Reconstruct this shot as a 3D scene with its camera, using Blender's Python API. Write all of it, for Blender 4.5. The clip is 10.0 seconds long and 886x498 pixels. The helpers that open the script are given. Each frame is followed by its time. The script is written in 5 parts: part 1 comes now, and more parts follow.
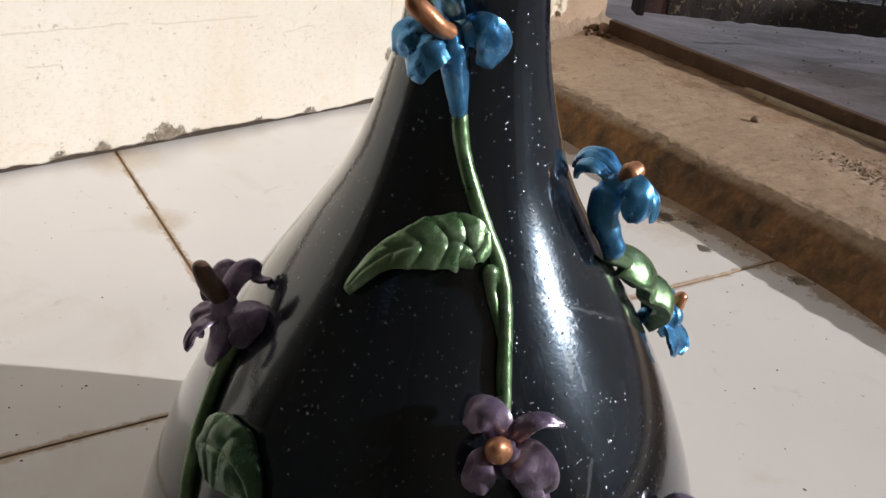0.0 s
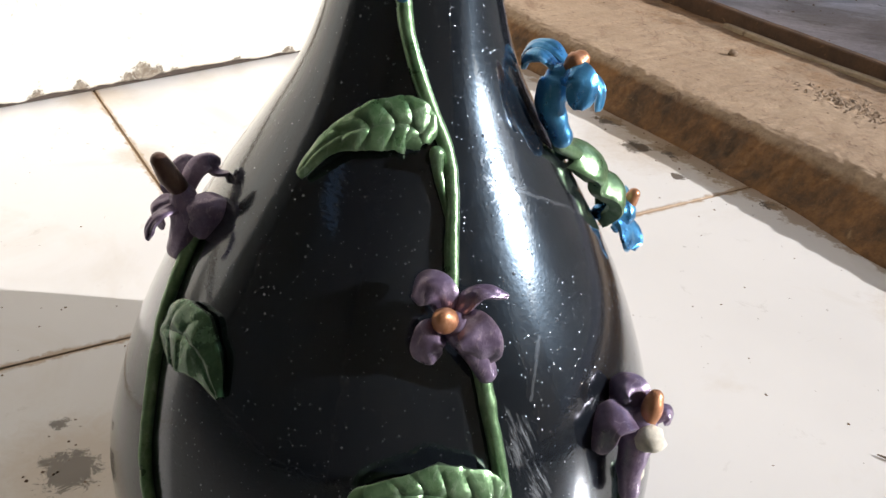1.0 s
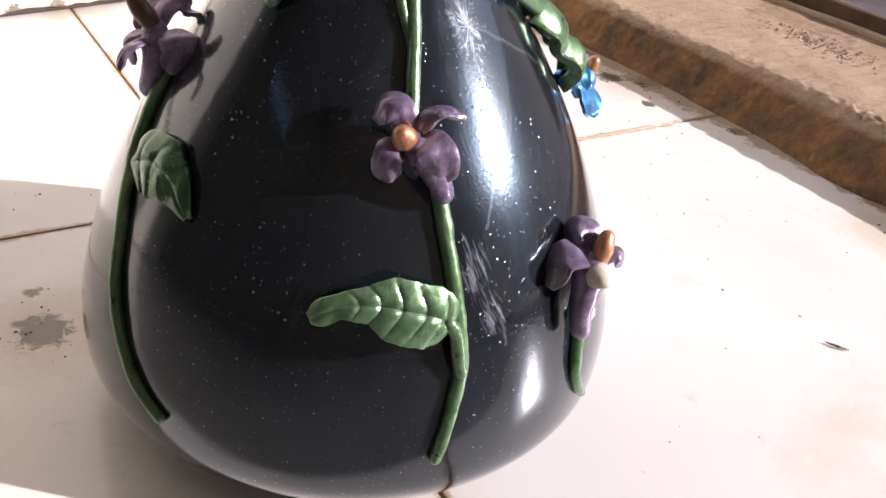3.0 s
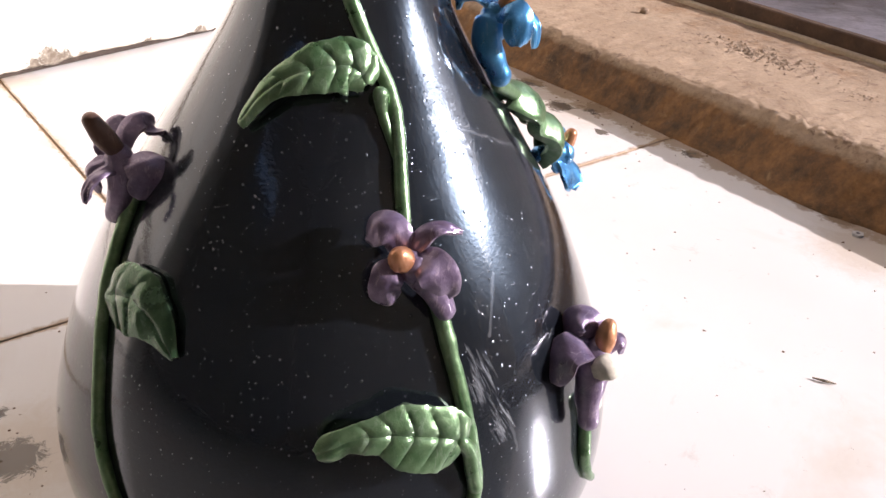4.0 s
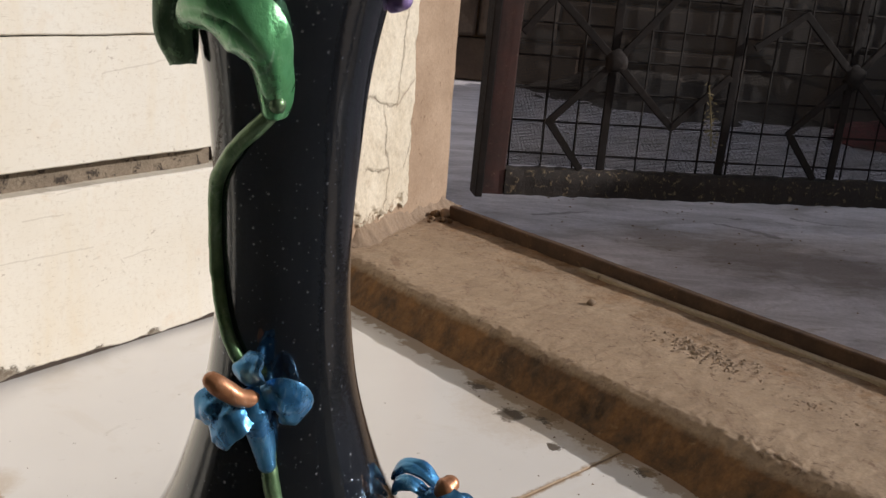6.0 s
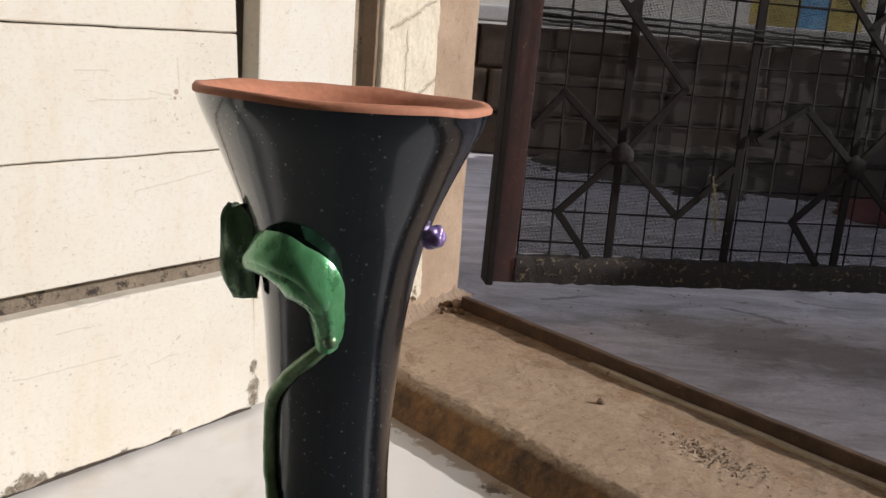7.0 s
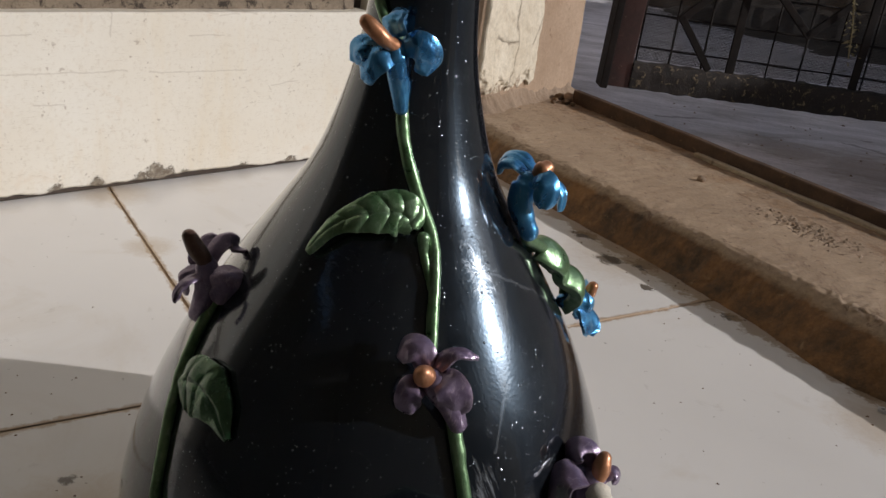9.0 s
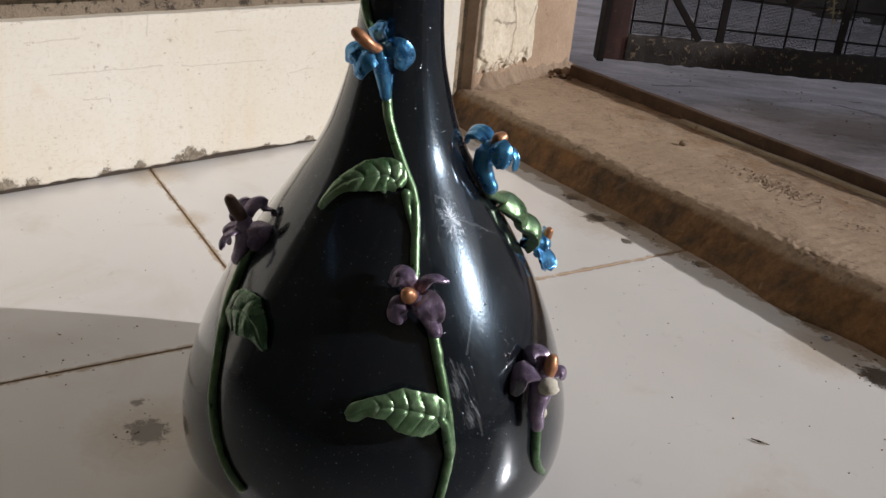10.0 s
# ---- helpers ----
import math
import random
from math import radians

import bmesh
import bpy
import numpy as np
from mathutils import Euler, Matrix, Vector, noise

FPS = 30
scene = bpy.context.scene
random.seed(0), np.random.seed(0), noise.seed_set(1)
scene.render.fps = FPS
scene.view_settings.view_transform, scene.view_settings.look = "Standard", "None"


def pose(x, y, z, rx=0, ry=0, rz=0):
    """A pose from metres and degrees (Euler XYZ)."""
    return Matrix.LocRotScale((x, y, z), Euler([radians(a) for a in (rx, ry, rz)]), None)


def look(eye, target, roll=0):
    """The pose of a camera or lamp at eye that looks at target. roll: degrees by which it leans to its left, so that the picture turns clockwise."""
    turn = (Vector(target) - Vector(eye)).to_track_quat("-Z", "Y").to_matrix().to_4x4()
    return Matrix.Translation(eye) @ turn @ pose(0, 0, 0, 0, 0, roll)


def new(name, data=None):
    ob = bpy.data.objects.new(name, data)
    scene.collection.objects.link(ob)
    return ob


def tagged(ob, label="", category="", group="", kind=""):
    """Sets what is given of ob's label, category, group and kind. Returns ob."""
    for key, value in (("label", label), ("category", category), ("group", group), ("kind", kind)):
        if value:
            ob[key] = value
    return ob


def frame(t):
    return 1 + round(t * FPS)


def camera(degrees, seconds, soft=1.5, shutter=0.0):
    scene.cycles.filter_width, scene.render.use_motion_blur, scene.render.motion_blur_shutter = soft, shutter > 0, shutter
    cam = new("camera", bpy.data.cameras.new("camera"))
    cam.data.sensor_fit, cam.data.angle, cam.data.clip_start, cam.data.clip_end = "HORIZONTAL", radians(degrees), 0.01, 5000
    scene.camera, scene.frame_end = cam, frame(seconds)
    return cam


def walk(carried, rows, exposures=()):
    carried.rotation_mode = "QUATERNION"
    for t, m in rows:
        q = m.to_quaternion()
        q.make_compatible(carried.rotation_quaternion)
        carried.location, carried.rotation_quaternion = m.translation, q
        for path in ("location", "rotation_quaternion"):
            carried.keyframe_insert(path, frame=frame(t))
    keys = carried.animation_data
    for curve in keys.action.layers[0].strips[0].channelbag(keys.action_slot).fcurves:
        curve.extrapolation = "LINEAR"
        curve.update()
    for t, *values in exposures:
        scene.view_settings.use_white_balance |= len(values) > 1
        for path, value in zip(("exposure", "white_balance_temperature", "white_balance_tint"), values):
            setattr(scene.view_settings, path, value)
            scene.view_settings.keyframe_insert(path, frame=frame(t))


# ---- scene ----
cam = camera(53.0, 10.0, soft=1.5)
PATH = [
    (0, (0.0154, -0.3100, 0.3514), (-0.0341, 0.5300, -0.0897), 6.23),
    (0.5, (0.0284, -0.3231, 0.3422), (-0.0148, 0.5067, -0.1183), 5.92),
    (1, (0.0351, -0.3304, 0.3345), (-0.0038, 0.4903, -0.1425), 5.65),
    (1.5, (0.0452, -0.3349, 0.3211), (0.0125, 0.4816, -0.1634), 6.18),
    (2, (0.0488, -0.3487, 0.3169), (0.0193, 0.4662, -0.1705), 6.39),
    (2.5, (0.0499, -0.3622, 0.3054), (0.0154, 0.4512, -0.1841), 6.43),
    (2.7, (0.0526, -0.3713, 0.2952), (0.0224, 0.4396, -0.1989), 7.12),
    (4, (0.0264, -0.3380, 0.3204), (0.0712, 0.4774, -0.1650), 4.64),
    (4.5, (0.0218, -0.3153, 0.3514), (0.0946, 0.5211, -0.0931), 3.71),
    (5, (0.0318, -0.2950, 0.3728), (0.1134, 0.5702, -0.0108), 4.62),
    (5.5, (0.0290, -0.2942, 0.3998), (0.1041, 0.5902, 0.0613), 4.20),
    (6, (0.0302, -0.2939, 0.4183), (0.1048, 0.6083, 0.1302), 4.50),
    (6.2, (0.0296, -0.3030, 0.4340), (0.1007, 0.6048, 0.1632), 4.23),
    (7.3, (0.0136, -0.3134, 0.4855), (0.0718, 0.6070, 0.2575), 4.48),
    (7.5, (0.0179, -0.3138, 0.4733), (0.0688, 0.6031, 0.2300), 4.49),
    (8, (0.0283, -0.3347, 0.4165), (0.0532, 0.5692, 0.1253), 4.95),
    (8.5, (0.0358, -0.3612, 0.3598), (0.0223, 0.5292, 0.0288), 7.03),
    (9, (0.0413, -0.3907, 0.3471), (-0.0005, 0.4859, -0.0169), 7.97),
    (9.5, (0.0515, -0.4370, 0.3605), (-0.0023, 0.4322, -0.0192), 7.31),
    (10, (0.0730, -0.5017, 0.3834), (0.0084, 0.3618, -0.0073), 5.46),
]
EXPOSURES = [(0.0, -0.22, 6500, 10), (0.5, 0.1, 6400, 10), (1.0, 0.43, 6350, 9), (2.0, 0.77, 6400, 13), (2.7, 0.82, 6480, 18), (4.0, 0.80, 6500, 20), (4.5, 0.18, 6520, 15), (5.5, -0.37, 6650, 10), (6.2, -0.36, 6650, 10), (7.5, -0.13, 6450, 10), (8.0, -0.41, 6500, 10), (9.0, -0.66, 6450, 10), (10.0, -0.5, 6450, 10)]
walk(cam, [(t, look(eye, target, roll)) for t, eye, target, roll in PATH], EXPOSURES)

# ---- light ----
SUN_FROM, SUN_HIGH = radians(-3.5), radians(23.0)   # heading from which the sun shines, from +x towards +y; its height
sun_dir = Vector((math.cos(SUN_HIGH) * math.cos(SUN_FROM), math.cos(SUN_HIGH) * math.sin(SUN_FROM), math.sin(SUN_HIGH)))
world = bpy.data.worlds.new("sky")
scene.world = world
world.use_nodes = True
sky = world.node_tree.nodes.new("ShaderNodeTexSky")
sky.sky_type, sky.sun_disc = "NISHITA", False
sky.sun_elevation, sky.sun_rotation = SUN_HIGH, math.pi / 2 - SUN_FROM
background = world.node_tree.nodes["Background"]
background.inputs["Strength"].default_value = 0.13
world.node_tree.links.new(sky.outputs["Color"], background.inputs["Color"])
sun_data = bpy.data.lights.new("sun", "SUN")
sun_data.energy, sun_data.angle, sun_data.color = 4.7, radians(0.6), (1.0, 0.957, 0.945)
sun = new("sun", sun_data)
sun.matrix_world = look(sun_dir * 10, (0, 0, 0))


# ---- materials ----
def nodes_of(name):
    m = bpy.data.materials.new(name)
    m.use_nodes = True
    return m, m.node_tree, m.node_tree.nodes["Principled BSDF"]


def noise_node(nt, scale, detail=6.0, rough=0.6, stretch=(1, 1, 1), distort=0.0):
    co = nt.nodes.new("ShaderNodeTexCoord")
    mp = nt.nodes.new("ShaderNodeMapping")
    mp.inputs["Scale"].default_value = stretch
    n = nt.nodes.new("ShaderNodeTexNoise")
    n.inputs["Scale"].default_value, n.inputs["Detail"].default_value = scale, detail
    n.inputs["Roughness"].default_value, n.inputs["Distortion"].default_value = rough, distort
    nt.links.new(co.outputs["Object"], mp.inputs["Vector"])
    nt.links.new(mp.outputs["Vector"], n.inputs["Vector"])
    return n.outputs["Fac"]


def ramp(nt, fac, stops):
    r = nt.nodes.new("ShaderNodeValToRGB")
    e = r.color_ramp.elements
    while len(e) < len(stops):
        e.new(0.5)
    for el, (p, c) in zip(e, stops):
        el.position = p
        el.color = (c, c, c, 1) if isinstance(c, (int, float)) else (*c, 1)
    nt.links.new(fac, r.inputs["Fac"])
    return r.outputs["Color"]


def mixed(nt, fac, a, b):
    m = nt.nodes.new("ShaderNodeMix")
    m.data_type = "RGBA"
    for sock, v in ((m.inputs[0], fac), (m.inputs[6], a), (m.inputs[7], b)):
        if hasattr(v, "links"):
            nt.links.new(v, sock)
        elif isinstance(v, (int, float)):
            sock.default_value = v
        else:
            sock.default_value = (*v, 1)
    return m.outputs[2]


def bumped(nt, bsdf, heights, strength=0.4, distance=0.002):
    last = None
    for h, s, d in heights:
        b = nt.nodes.new("ShaderNodeBump")
        b.inputs["Strength"].default_value, b.inputs["Distance"].default_value = s * strength, d
        nt.links.new(h, b.inputs["Height"])
        if last:
            nt.links.new(last, b.inputs["Normal"])
        last = b.outputs["Normal"]
    nt.links.new(last, bsdf.inputs["Normal"])


def surface(name, base, dark, spots, rough=0.8, fine=220.0, coarse=9.0, spot_scale=30.0, spot_at=0.62, bump=0.5, depth=0.0015, metal=0.0, spec=0.5, stretch=(1, 1, 1)):
    """A matt worn surface: broad stains, grain, and blotches of a second colour."""
    m, nt, b = nodes_of(name)
    broad = noise_node(nt, coarse, 5, 0.6, stretch)
    grain = noise_node(nt, fine, 4, 0.7, stretch)
    blot = noise_node(nt, spot_scale, 8, 0.75, stretch, 0.4)
    c = mixed(nt, ramp(nt, broad, [(0.35, 0.0), (0.68, 1.0)]), base, dark)
    c = mixed(nt, ramp(nt, blot, [(spot_at, 0.0), (spot_at + 0.07, 1.0)]), c, spots)
    g = ramp(nt, grain, [(0.25, 0.78), (0.75, 1.12)])
    mul = nt.nodes.new("ShaderNodeMix")
    mul.data_type, mul.blend_type = "RGBA", "MULTIPLY"
    mul.inputs[0].default_value = 1.0
    nt.links.new(c, mul.inputs[6])
    nt.links.new(g, mul.inputs[7])
    nt.links.new(mul.outputs[2], b.inputs["Base Color"])
    nt.links.new(ramp(nt, blot, [(0.3, max(0.02, rough - 0.12)), (0.75, min(1.0, rough + 0.12))]), b.inputs["Roughness"])
    b.inputs["Metallic"].default_value = metal
    b.inputs["Specular IOR Level"].default_value = spec
    bumped(nt, b, [(blot, 1.0, depth), (grain, 0.8, depth * 0.35)], bump)
    return m


def near_spots(nt, spots, warp, amount):
    """A mask that is 1 inside ragged round spots (x, y, z, radius) of the object or the world."""
    geo = nt.nodes.new("ShaderNodeNewGeometry")
    total = None
    for x, y, z, r in spots:
        d = nt.nodes.new("ShaderNodeVectorMath")
        d.operation = "DISTANCE"
        d.inputs[1].default_value = (x, y, z)
        nt.links.new(geo.outputs["Position"], d.inputs[0])
        k = nt.nodes.new("ShaderNodeMath")
        k.operation = "MULTIPLY_ADD"
        k.inputs[1].default_value, k.inputs[2].default_value = -1.0 / r, 1.0
        nt.links.new(d.outputs["Value"], k.inputs[0])
        if total is None:
            total = k.outputs[0]
        else:
            m = nt.nodes.new("ShaderNodeMath")
            m.operation = "MAXIMUM"
            nt.links.new(total, m.inputs[0])
            nt.links.new(k.outputs[0], m.inputs[1])
            total = m.outputs[0]
    a = nt.nodes.new("ShaderNodeMath")
    a.operation = "MULTIPLY_ADD"
    a.inputs[1].default_value = amount
    nt.links.new(warp, a.inputs[0])
    nt.links.new(total, a.inputs[2])
    half = nt.nodes.new("ShaderNodeMath")
    half.operation = "MULTIPLY"
    half.inputs[1].default_value = 0.5
    nt.links.new(a.outputs[0], half.inputs[0])
    return half.outputs[0]


def world_noise(nt, scale, detail=6.0, rough=0.6, stretch=(1, 1, 1), distort=0.0, turn=0.0):
    geo = nt.nodes.new("ShaderNodeNewGeometry")
    mp = nt.nodes.new("ShaderNodeMapping")
    mp.inputs["Scale"].default_value = stretch
    mp.inputs["Rotation"].default_value = (0, 0, turn)
    n = nt.nodes.new("ShaderNodeTexNoise")
    n.inputs["Scale"].default_value, n.inputs["Detail"].default_value = scale, detail
    n.inputs["Roughness"].default_value, n.inputs["Distortion"].default_value = rough, distort
    nt.links.new(geo.outputs["Position"], mp.inputs["Vector"])
    nt.links.new(mp.outputs["Vector"], n.inputs["Vector"])
    return n.outputs["Fac"]


def tile_material():
    m, nt, b = nodes_of("glazed_tile")
    broad = world_noise(nt, 4, 4, 0.55)
    dirt = world_noise(nt, 30, 9, 0.72, (1, 1, 1), 0.6)
    speck = world_noise(nt, 130, 3, 0.6)
    rust = world_noise(nt, 6, 6, 0.65, (1, 1, 1), 0.8)
    ragged = world_noise(nt, 95, 10, 0.85, (1, 1, 1), 0.7)
    c = mixed(nt, ramp(nt, broad, [(0.3, 0.0), (0.7, 1.0)]), (0.78, 0.755, 0.725), (0.71, 0.685, 0.655))
    c = mixed(nt, ramp(nt, rust, [(0.56, 0.0), (0.80, 0.45)]), c, (0.52, 0.42, 0.29))
    c = mixed(nt, ramp(nt, dirt, [(0.62, 0.0), (0.76, 0.45)]), c, (0.36, 0.32, 0.26))
    c = mixed(nt, ramp(nt, speck, [(0.715, 0.0), (0.74, 0.75)]), c, (0.20, 0.17, 0.13))
    # rust drawn out of the joints into the tile edges
    co = nt.nodes.new("ShaderNodeTexCoord")
    sep = nt.nodes.new("ShaderNodeSeparateXYZ")
    nt.links.new(co.outputs["Object"], sep.inputs[0])
    sides = []
    for axis in ("X", "Y"):
        ab = nt.nodes.new("ShaderNodeMath")
        ab.operation = "ABSOLUTE"
        nt.links.new(sep.outputs[axis], ab.inputs[0])
        sides.append(ab.outputs[0])
    mx = nt.nodes.new("ShaderNodeMath")
    mx.operation = "MAXIMUM"
    nt.links.new(sides[0], mx.inputs[0])
    nt.links.new(sides[1], mx.inputs[1])
    near = nt.nodes.new("ShaderNodeMapRange")
    near.inputs["From Min"].default_value, near.inputs["From Max"].default_value = 0.29885 - 0.009, 0.29885
    near.inputs["To Max"].default_value = 0.55
    nt.links.new(mx.outputs[0], near.inputs["Value"])
    ad = nt.nodes.new("ShaderNodeMath")
    nt.links.new(near.outputs[0], ad.inputs[0])
    nt.links.new(world_noise(nt, 60, 8, 0.75), ad.inputs[1])
    c = mixed(nt, ramp(nt, ad.outputs[0], [(0.84, 0.0), (1.06, 0.8)]), c, (0.40, 0.27, 0.155))
    # old dirt and rust marks trodden into the glaze
    halo = near_spots(nt, [(-0.155, -0.019, 0, 0.055), (0.203, 0.507, 0, 0.1), (0.265, 0.448, 0, 0.06), (0.374, 0.231, 0, 0.06), (-0.35, 0.455, 0, 0.05), (-0.263, 0.34, 0, 0.03)], ragged, 1.1)
    c = mixed(nt, ramp(nt, halo, [(0.32, 0.0), (0.60, 0.50)]), c, (0.50, 0.38, 0.25))
    marks = near_spots(nt, [(-0.155, -0.019, 0, 0.019), (-0.175, 0.012, 0, 0.006), (0.174, 0.488, 0, 0.018), (0.153, 0.55, 0, 0.018), (0.208, 0.429, 0, 0.01), (0.409, 0.195, 0, 0.022), (0.444, 0.163, 0, 0.022),
                            (0.213, 0.489, 0, 0.02), (0.285, 0.39, 0, 0.012), (0.376, 0.281, 0, 0.016)], ragged, 3.2)
    c = mixed(nt, ramp(nt, marks, [(0.90, 0.0), (0.97, 0.9)]), c, (0.095, 0.072, 0.05))
    # brown dirt swept up against the foot of the sill
    geo = nt.nodes.new("ShaderNodeNewGeometry")
    out = nt.nodes.new("ShaderNodeVectorMath")
    out.operation = "DOT_PRODUCT"
    out.inputs[1].default_value = (0.787, 0.617, 0)
    nt.links.new(geo.outputs["Position"], out.inputs[0])
    swept = nt.nodes.new("ShaderNodeMapRange")
    swept.inputs["From Min"].default_value, swept.inputs["From Max"].default_value = 0.420, 0.482
    swept.inputs["To Max"].default_value = 0.75
    nt.links.new(out.outputs["Value"], swept.inputs["Value"])
    both = nt.nodes.new("ShaderNodeMath")
    nt.links.new(swept.outputs[0], both.inputs[0])
    nt.links.new(world_noise(nt, 32, 8, 0.72), both.inputs[1])
    c = mixed(nt, ramp(nt, both.outputs[0], [(0.92, 0.0), (1.25, 0.75)]), c, (0.33, 0.235, 0.15))
    nt.links.new(c, b.inputs["Base Color"])
    nt.links.new(ramp(nt, broad, [(0.30, 0.08), (0.75, 0.20)]), b.inputs["Roughness"])
    bumped(nt, b, [(broad, 0.5, 0.0006), (dirt, 0.4, 0.0001)], 0.4)
    return m


def board_material():
    """Thick cream gloss paint on boards: stained, scratched along the grain, chipped at the foot."""
    m, nt, b = nodes_of("cream_board_paint")
    broad = world_noise(nt, 5, 5, 0.6)
    blush = world_noise(nt, 24, 8, 0.7, (1, 1, 1), 0.5)
    grain = world_noise(nt, 34, 6, 0.65, (1, 1, 14), 0.2)
    ragged = world_noise(nt, 170, 10, 0.85, (1, 1, 1), 1.0)
    dots = world_noise(nt, 190, 3, 0.6)
    c = mixed(nt, ramp(nt, broad, [(0.35, 0.0), (0.7, 1.0)]), (0.735, 0.705, 0.63), (0.68, 0.625, 0.525))
    c = mixed(nt, ramp(nt, blush, [(0.58, 0.0), (0.80, 0.55)]), c, (0.62, 0.47, 0.33))
    c = mixed(nt, ramp(nt, grain, [(0.70, 0.0), (0.76, 0.6)]), c, (0.42, 0.36, 0.28))
    streak = world_noise(nt, 26, 6, 0.65, (1, 1, 0.18))
    c = mixed(nt, ramp(nt, streak, [(0.52, 0.0), (0.74, 0.5)]), c, (0.66, 0.56, 0.40))
    fibre = world_noise(nt, 85, 7, 0.75, (1, 1, 9), 0.3)
    c = mixed(nt, ramp(nt, fibre, [(0.57, 0.0), (0.70, 0.5)]), c, (0.38, 0.31, 0.23))
    mottle = world_noise(nt, 210, 6, 0.8)
    c = mixed(nt, ramp(nt, mottle, [(0.53, 0.0), (0.70, 0.45)]), c, (0.46, 0.38, 0.28))
    patch = nt.nodes.new("ShaderNodeMath")
    patch.operation = "MULTIPLY_ADD"
    patch.inputs[1].default_value = 0.55
    nt.links.new(world_noise(nt, 17, 5, 0.6), patch.inputs[0])
    nt.links.new(dots, patch.inputs[2])
    c = mixed(nt, ramp(nt, patch.outputs[0], [(0.98, 0.0), (1.01, 0.5)]), c, (0.30, 0.23, 0.17))
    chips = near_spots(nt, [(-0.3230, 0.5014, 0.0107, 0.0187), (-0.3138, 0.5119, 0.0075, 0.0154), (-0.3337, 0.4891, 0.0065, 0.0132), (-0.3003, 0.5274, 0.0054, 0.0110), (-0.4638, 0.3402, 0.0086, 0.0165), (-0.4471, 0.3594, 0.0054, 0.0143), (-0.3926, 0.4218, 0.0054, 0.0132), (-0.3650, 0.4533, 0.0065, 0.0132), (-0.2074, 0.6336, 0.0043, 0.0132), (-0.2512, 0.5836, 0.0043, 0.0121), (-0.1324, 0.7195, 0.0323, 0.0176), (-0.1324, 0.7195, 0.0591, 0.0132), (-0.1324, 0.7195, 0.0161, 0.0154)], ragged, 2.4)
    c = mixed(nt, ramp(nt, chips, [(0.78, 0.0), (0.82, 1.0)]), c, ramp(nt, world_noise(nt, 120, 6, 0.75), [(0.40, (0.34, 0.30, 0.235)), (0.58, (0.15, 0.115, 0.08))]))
    # scratches and hairline cracks, by the distance along the leaf and the height
    geo = nt.nodes.new("ShaderNodeNewGeometry")
    along = nt.nodes.new("ShaderNodeVectorMath")
    along.operation = "DOT_PRODUCT"
    along.inputs[1].default_value = (0.6580, 0.7530, 0)
    nt.links.new(geo.outputs["Position"], along.inputs[0])
    sep = nt.nodes.new("ShaderNodeSeparateXYZ")
    nt.links.new(geo.outputs["Position"], sep.inputs[0])
    flat = nt.nodes.new("ShaderNodeCombineXYZ")
    nt.links.new(along.outputs["Value"], flat.inputs["X"])
    nt.links.new(sep.outputs["Z"], flat.inputs["Y"])
    o = -0.0034
    marks = [(0.245, 0.387, 0.321, 0.3881), (0.311, 0.3956, 0.338, 0.3902), (0.294, 0.2935, 0.391, 0.3085), (0.009, 0.1268, 0.137, 0.1252), (0.16, 0.1226, 0.276, 0.1204), (0.121, 0.1612, 0.122, 0.1881), (0.121, 0.1666, 0.122, 0.1849), (0.232, 0.416, 0.267, 0.4149), (0.224, 0.1838, 0.239, 0.1827), (0.241, 0.1806, 0.265, 0.1822), (0.259, 0.1849, 0.288, 0.1838), (0.307, 0.1011, 0.311, 0.0967), (0.309, 0.0892, 0.312, 0.0849), (0.276, 0.1075, 0.283, 0.1096), (0.207, 0.1612, 0.247, 0.1602), (0.311, 0.1021, 0.346, 0.1053), (0.346, 0.43, 0.348, 0.3977), (0.044, 0.0967, 0.073, 0.0946), (-0.014, 0.1612, 0.044, 0.1634)]
    cracks = near_lines(nt, flat.outputs[0], [(a + o, z, d + o, w) for a, z, d, w in marks], world_noise(nt, 45, 4, 0.6), 0.007)
    c = mixed(nt, within(nt, cracks, 0.0010, 0.30), c, (0.34, 0.28, 0.22))
    nails = near_spots(nt, [(-0.2072, 0.6339, 0.3945, 0.0044), (-0.2083, 0.6327, 0.3881, 0.0028)], ragged, 0.6)
    c = mixed(nt, ramp(nt, nails, [(0.25, 0.0), (0.40, 0.8)]), c, (0.30, 0.20, 0.13))
    nt.links.new(c, b.inputs["Base Color"])
    nt.links.new(ramp(nt, blush, [(0.35, 0.42), (0.75, 0.75)]), b.inputs["Roughness"])
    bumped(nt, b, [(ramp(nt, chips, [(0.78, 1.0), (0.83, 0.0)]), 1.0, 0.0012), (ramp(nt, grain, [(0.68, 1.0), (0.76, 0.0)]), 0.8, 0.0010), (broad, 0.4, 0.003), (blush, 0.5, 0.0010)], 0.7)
    return m


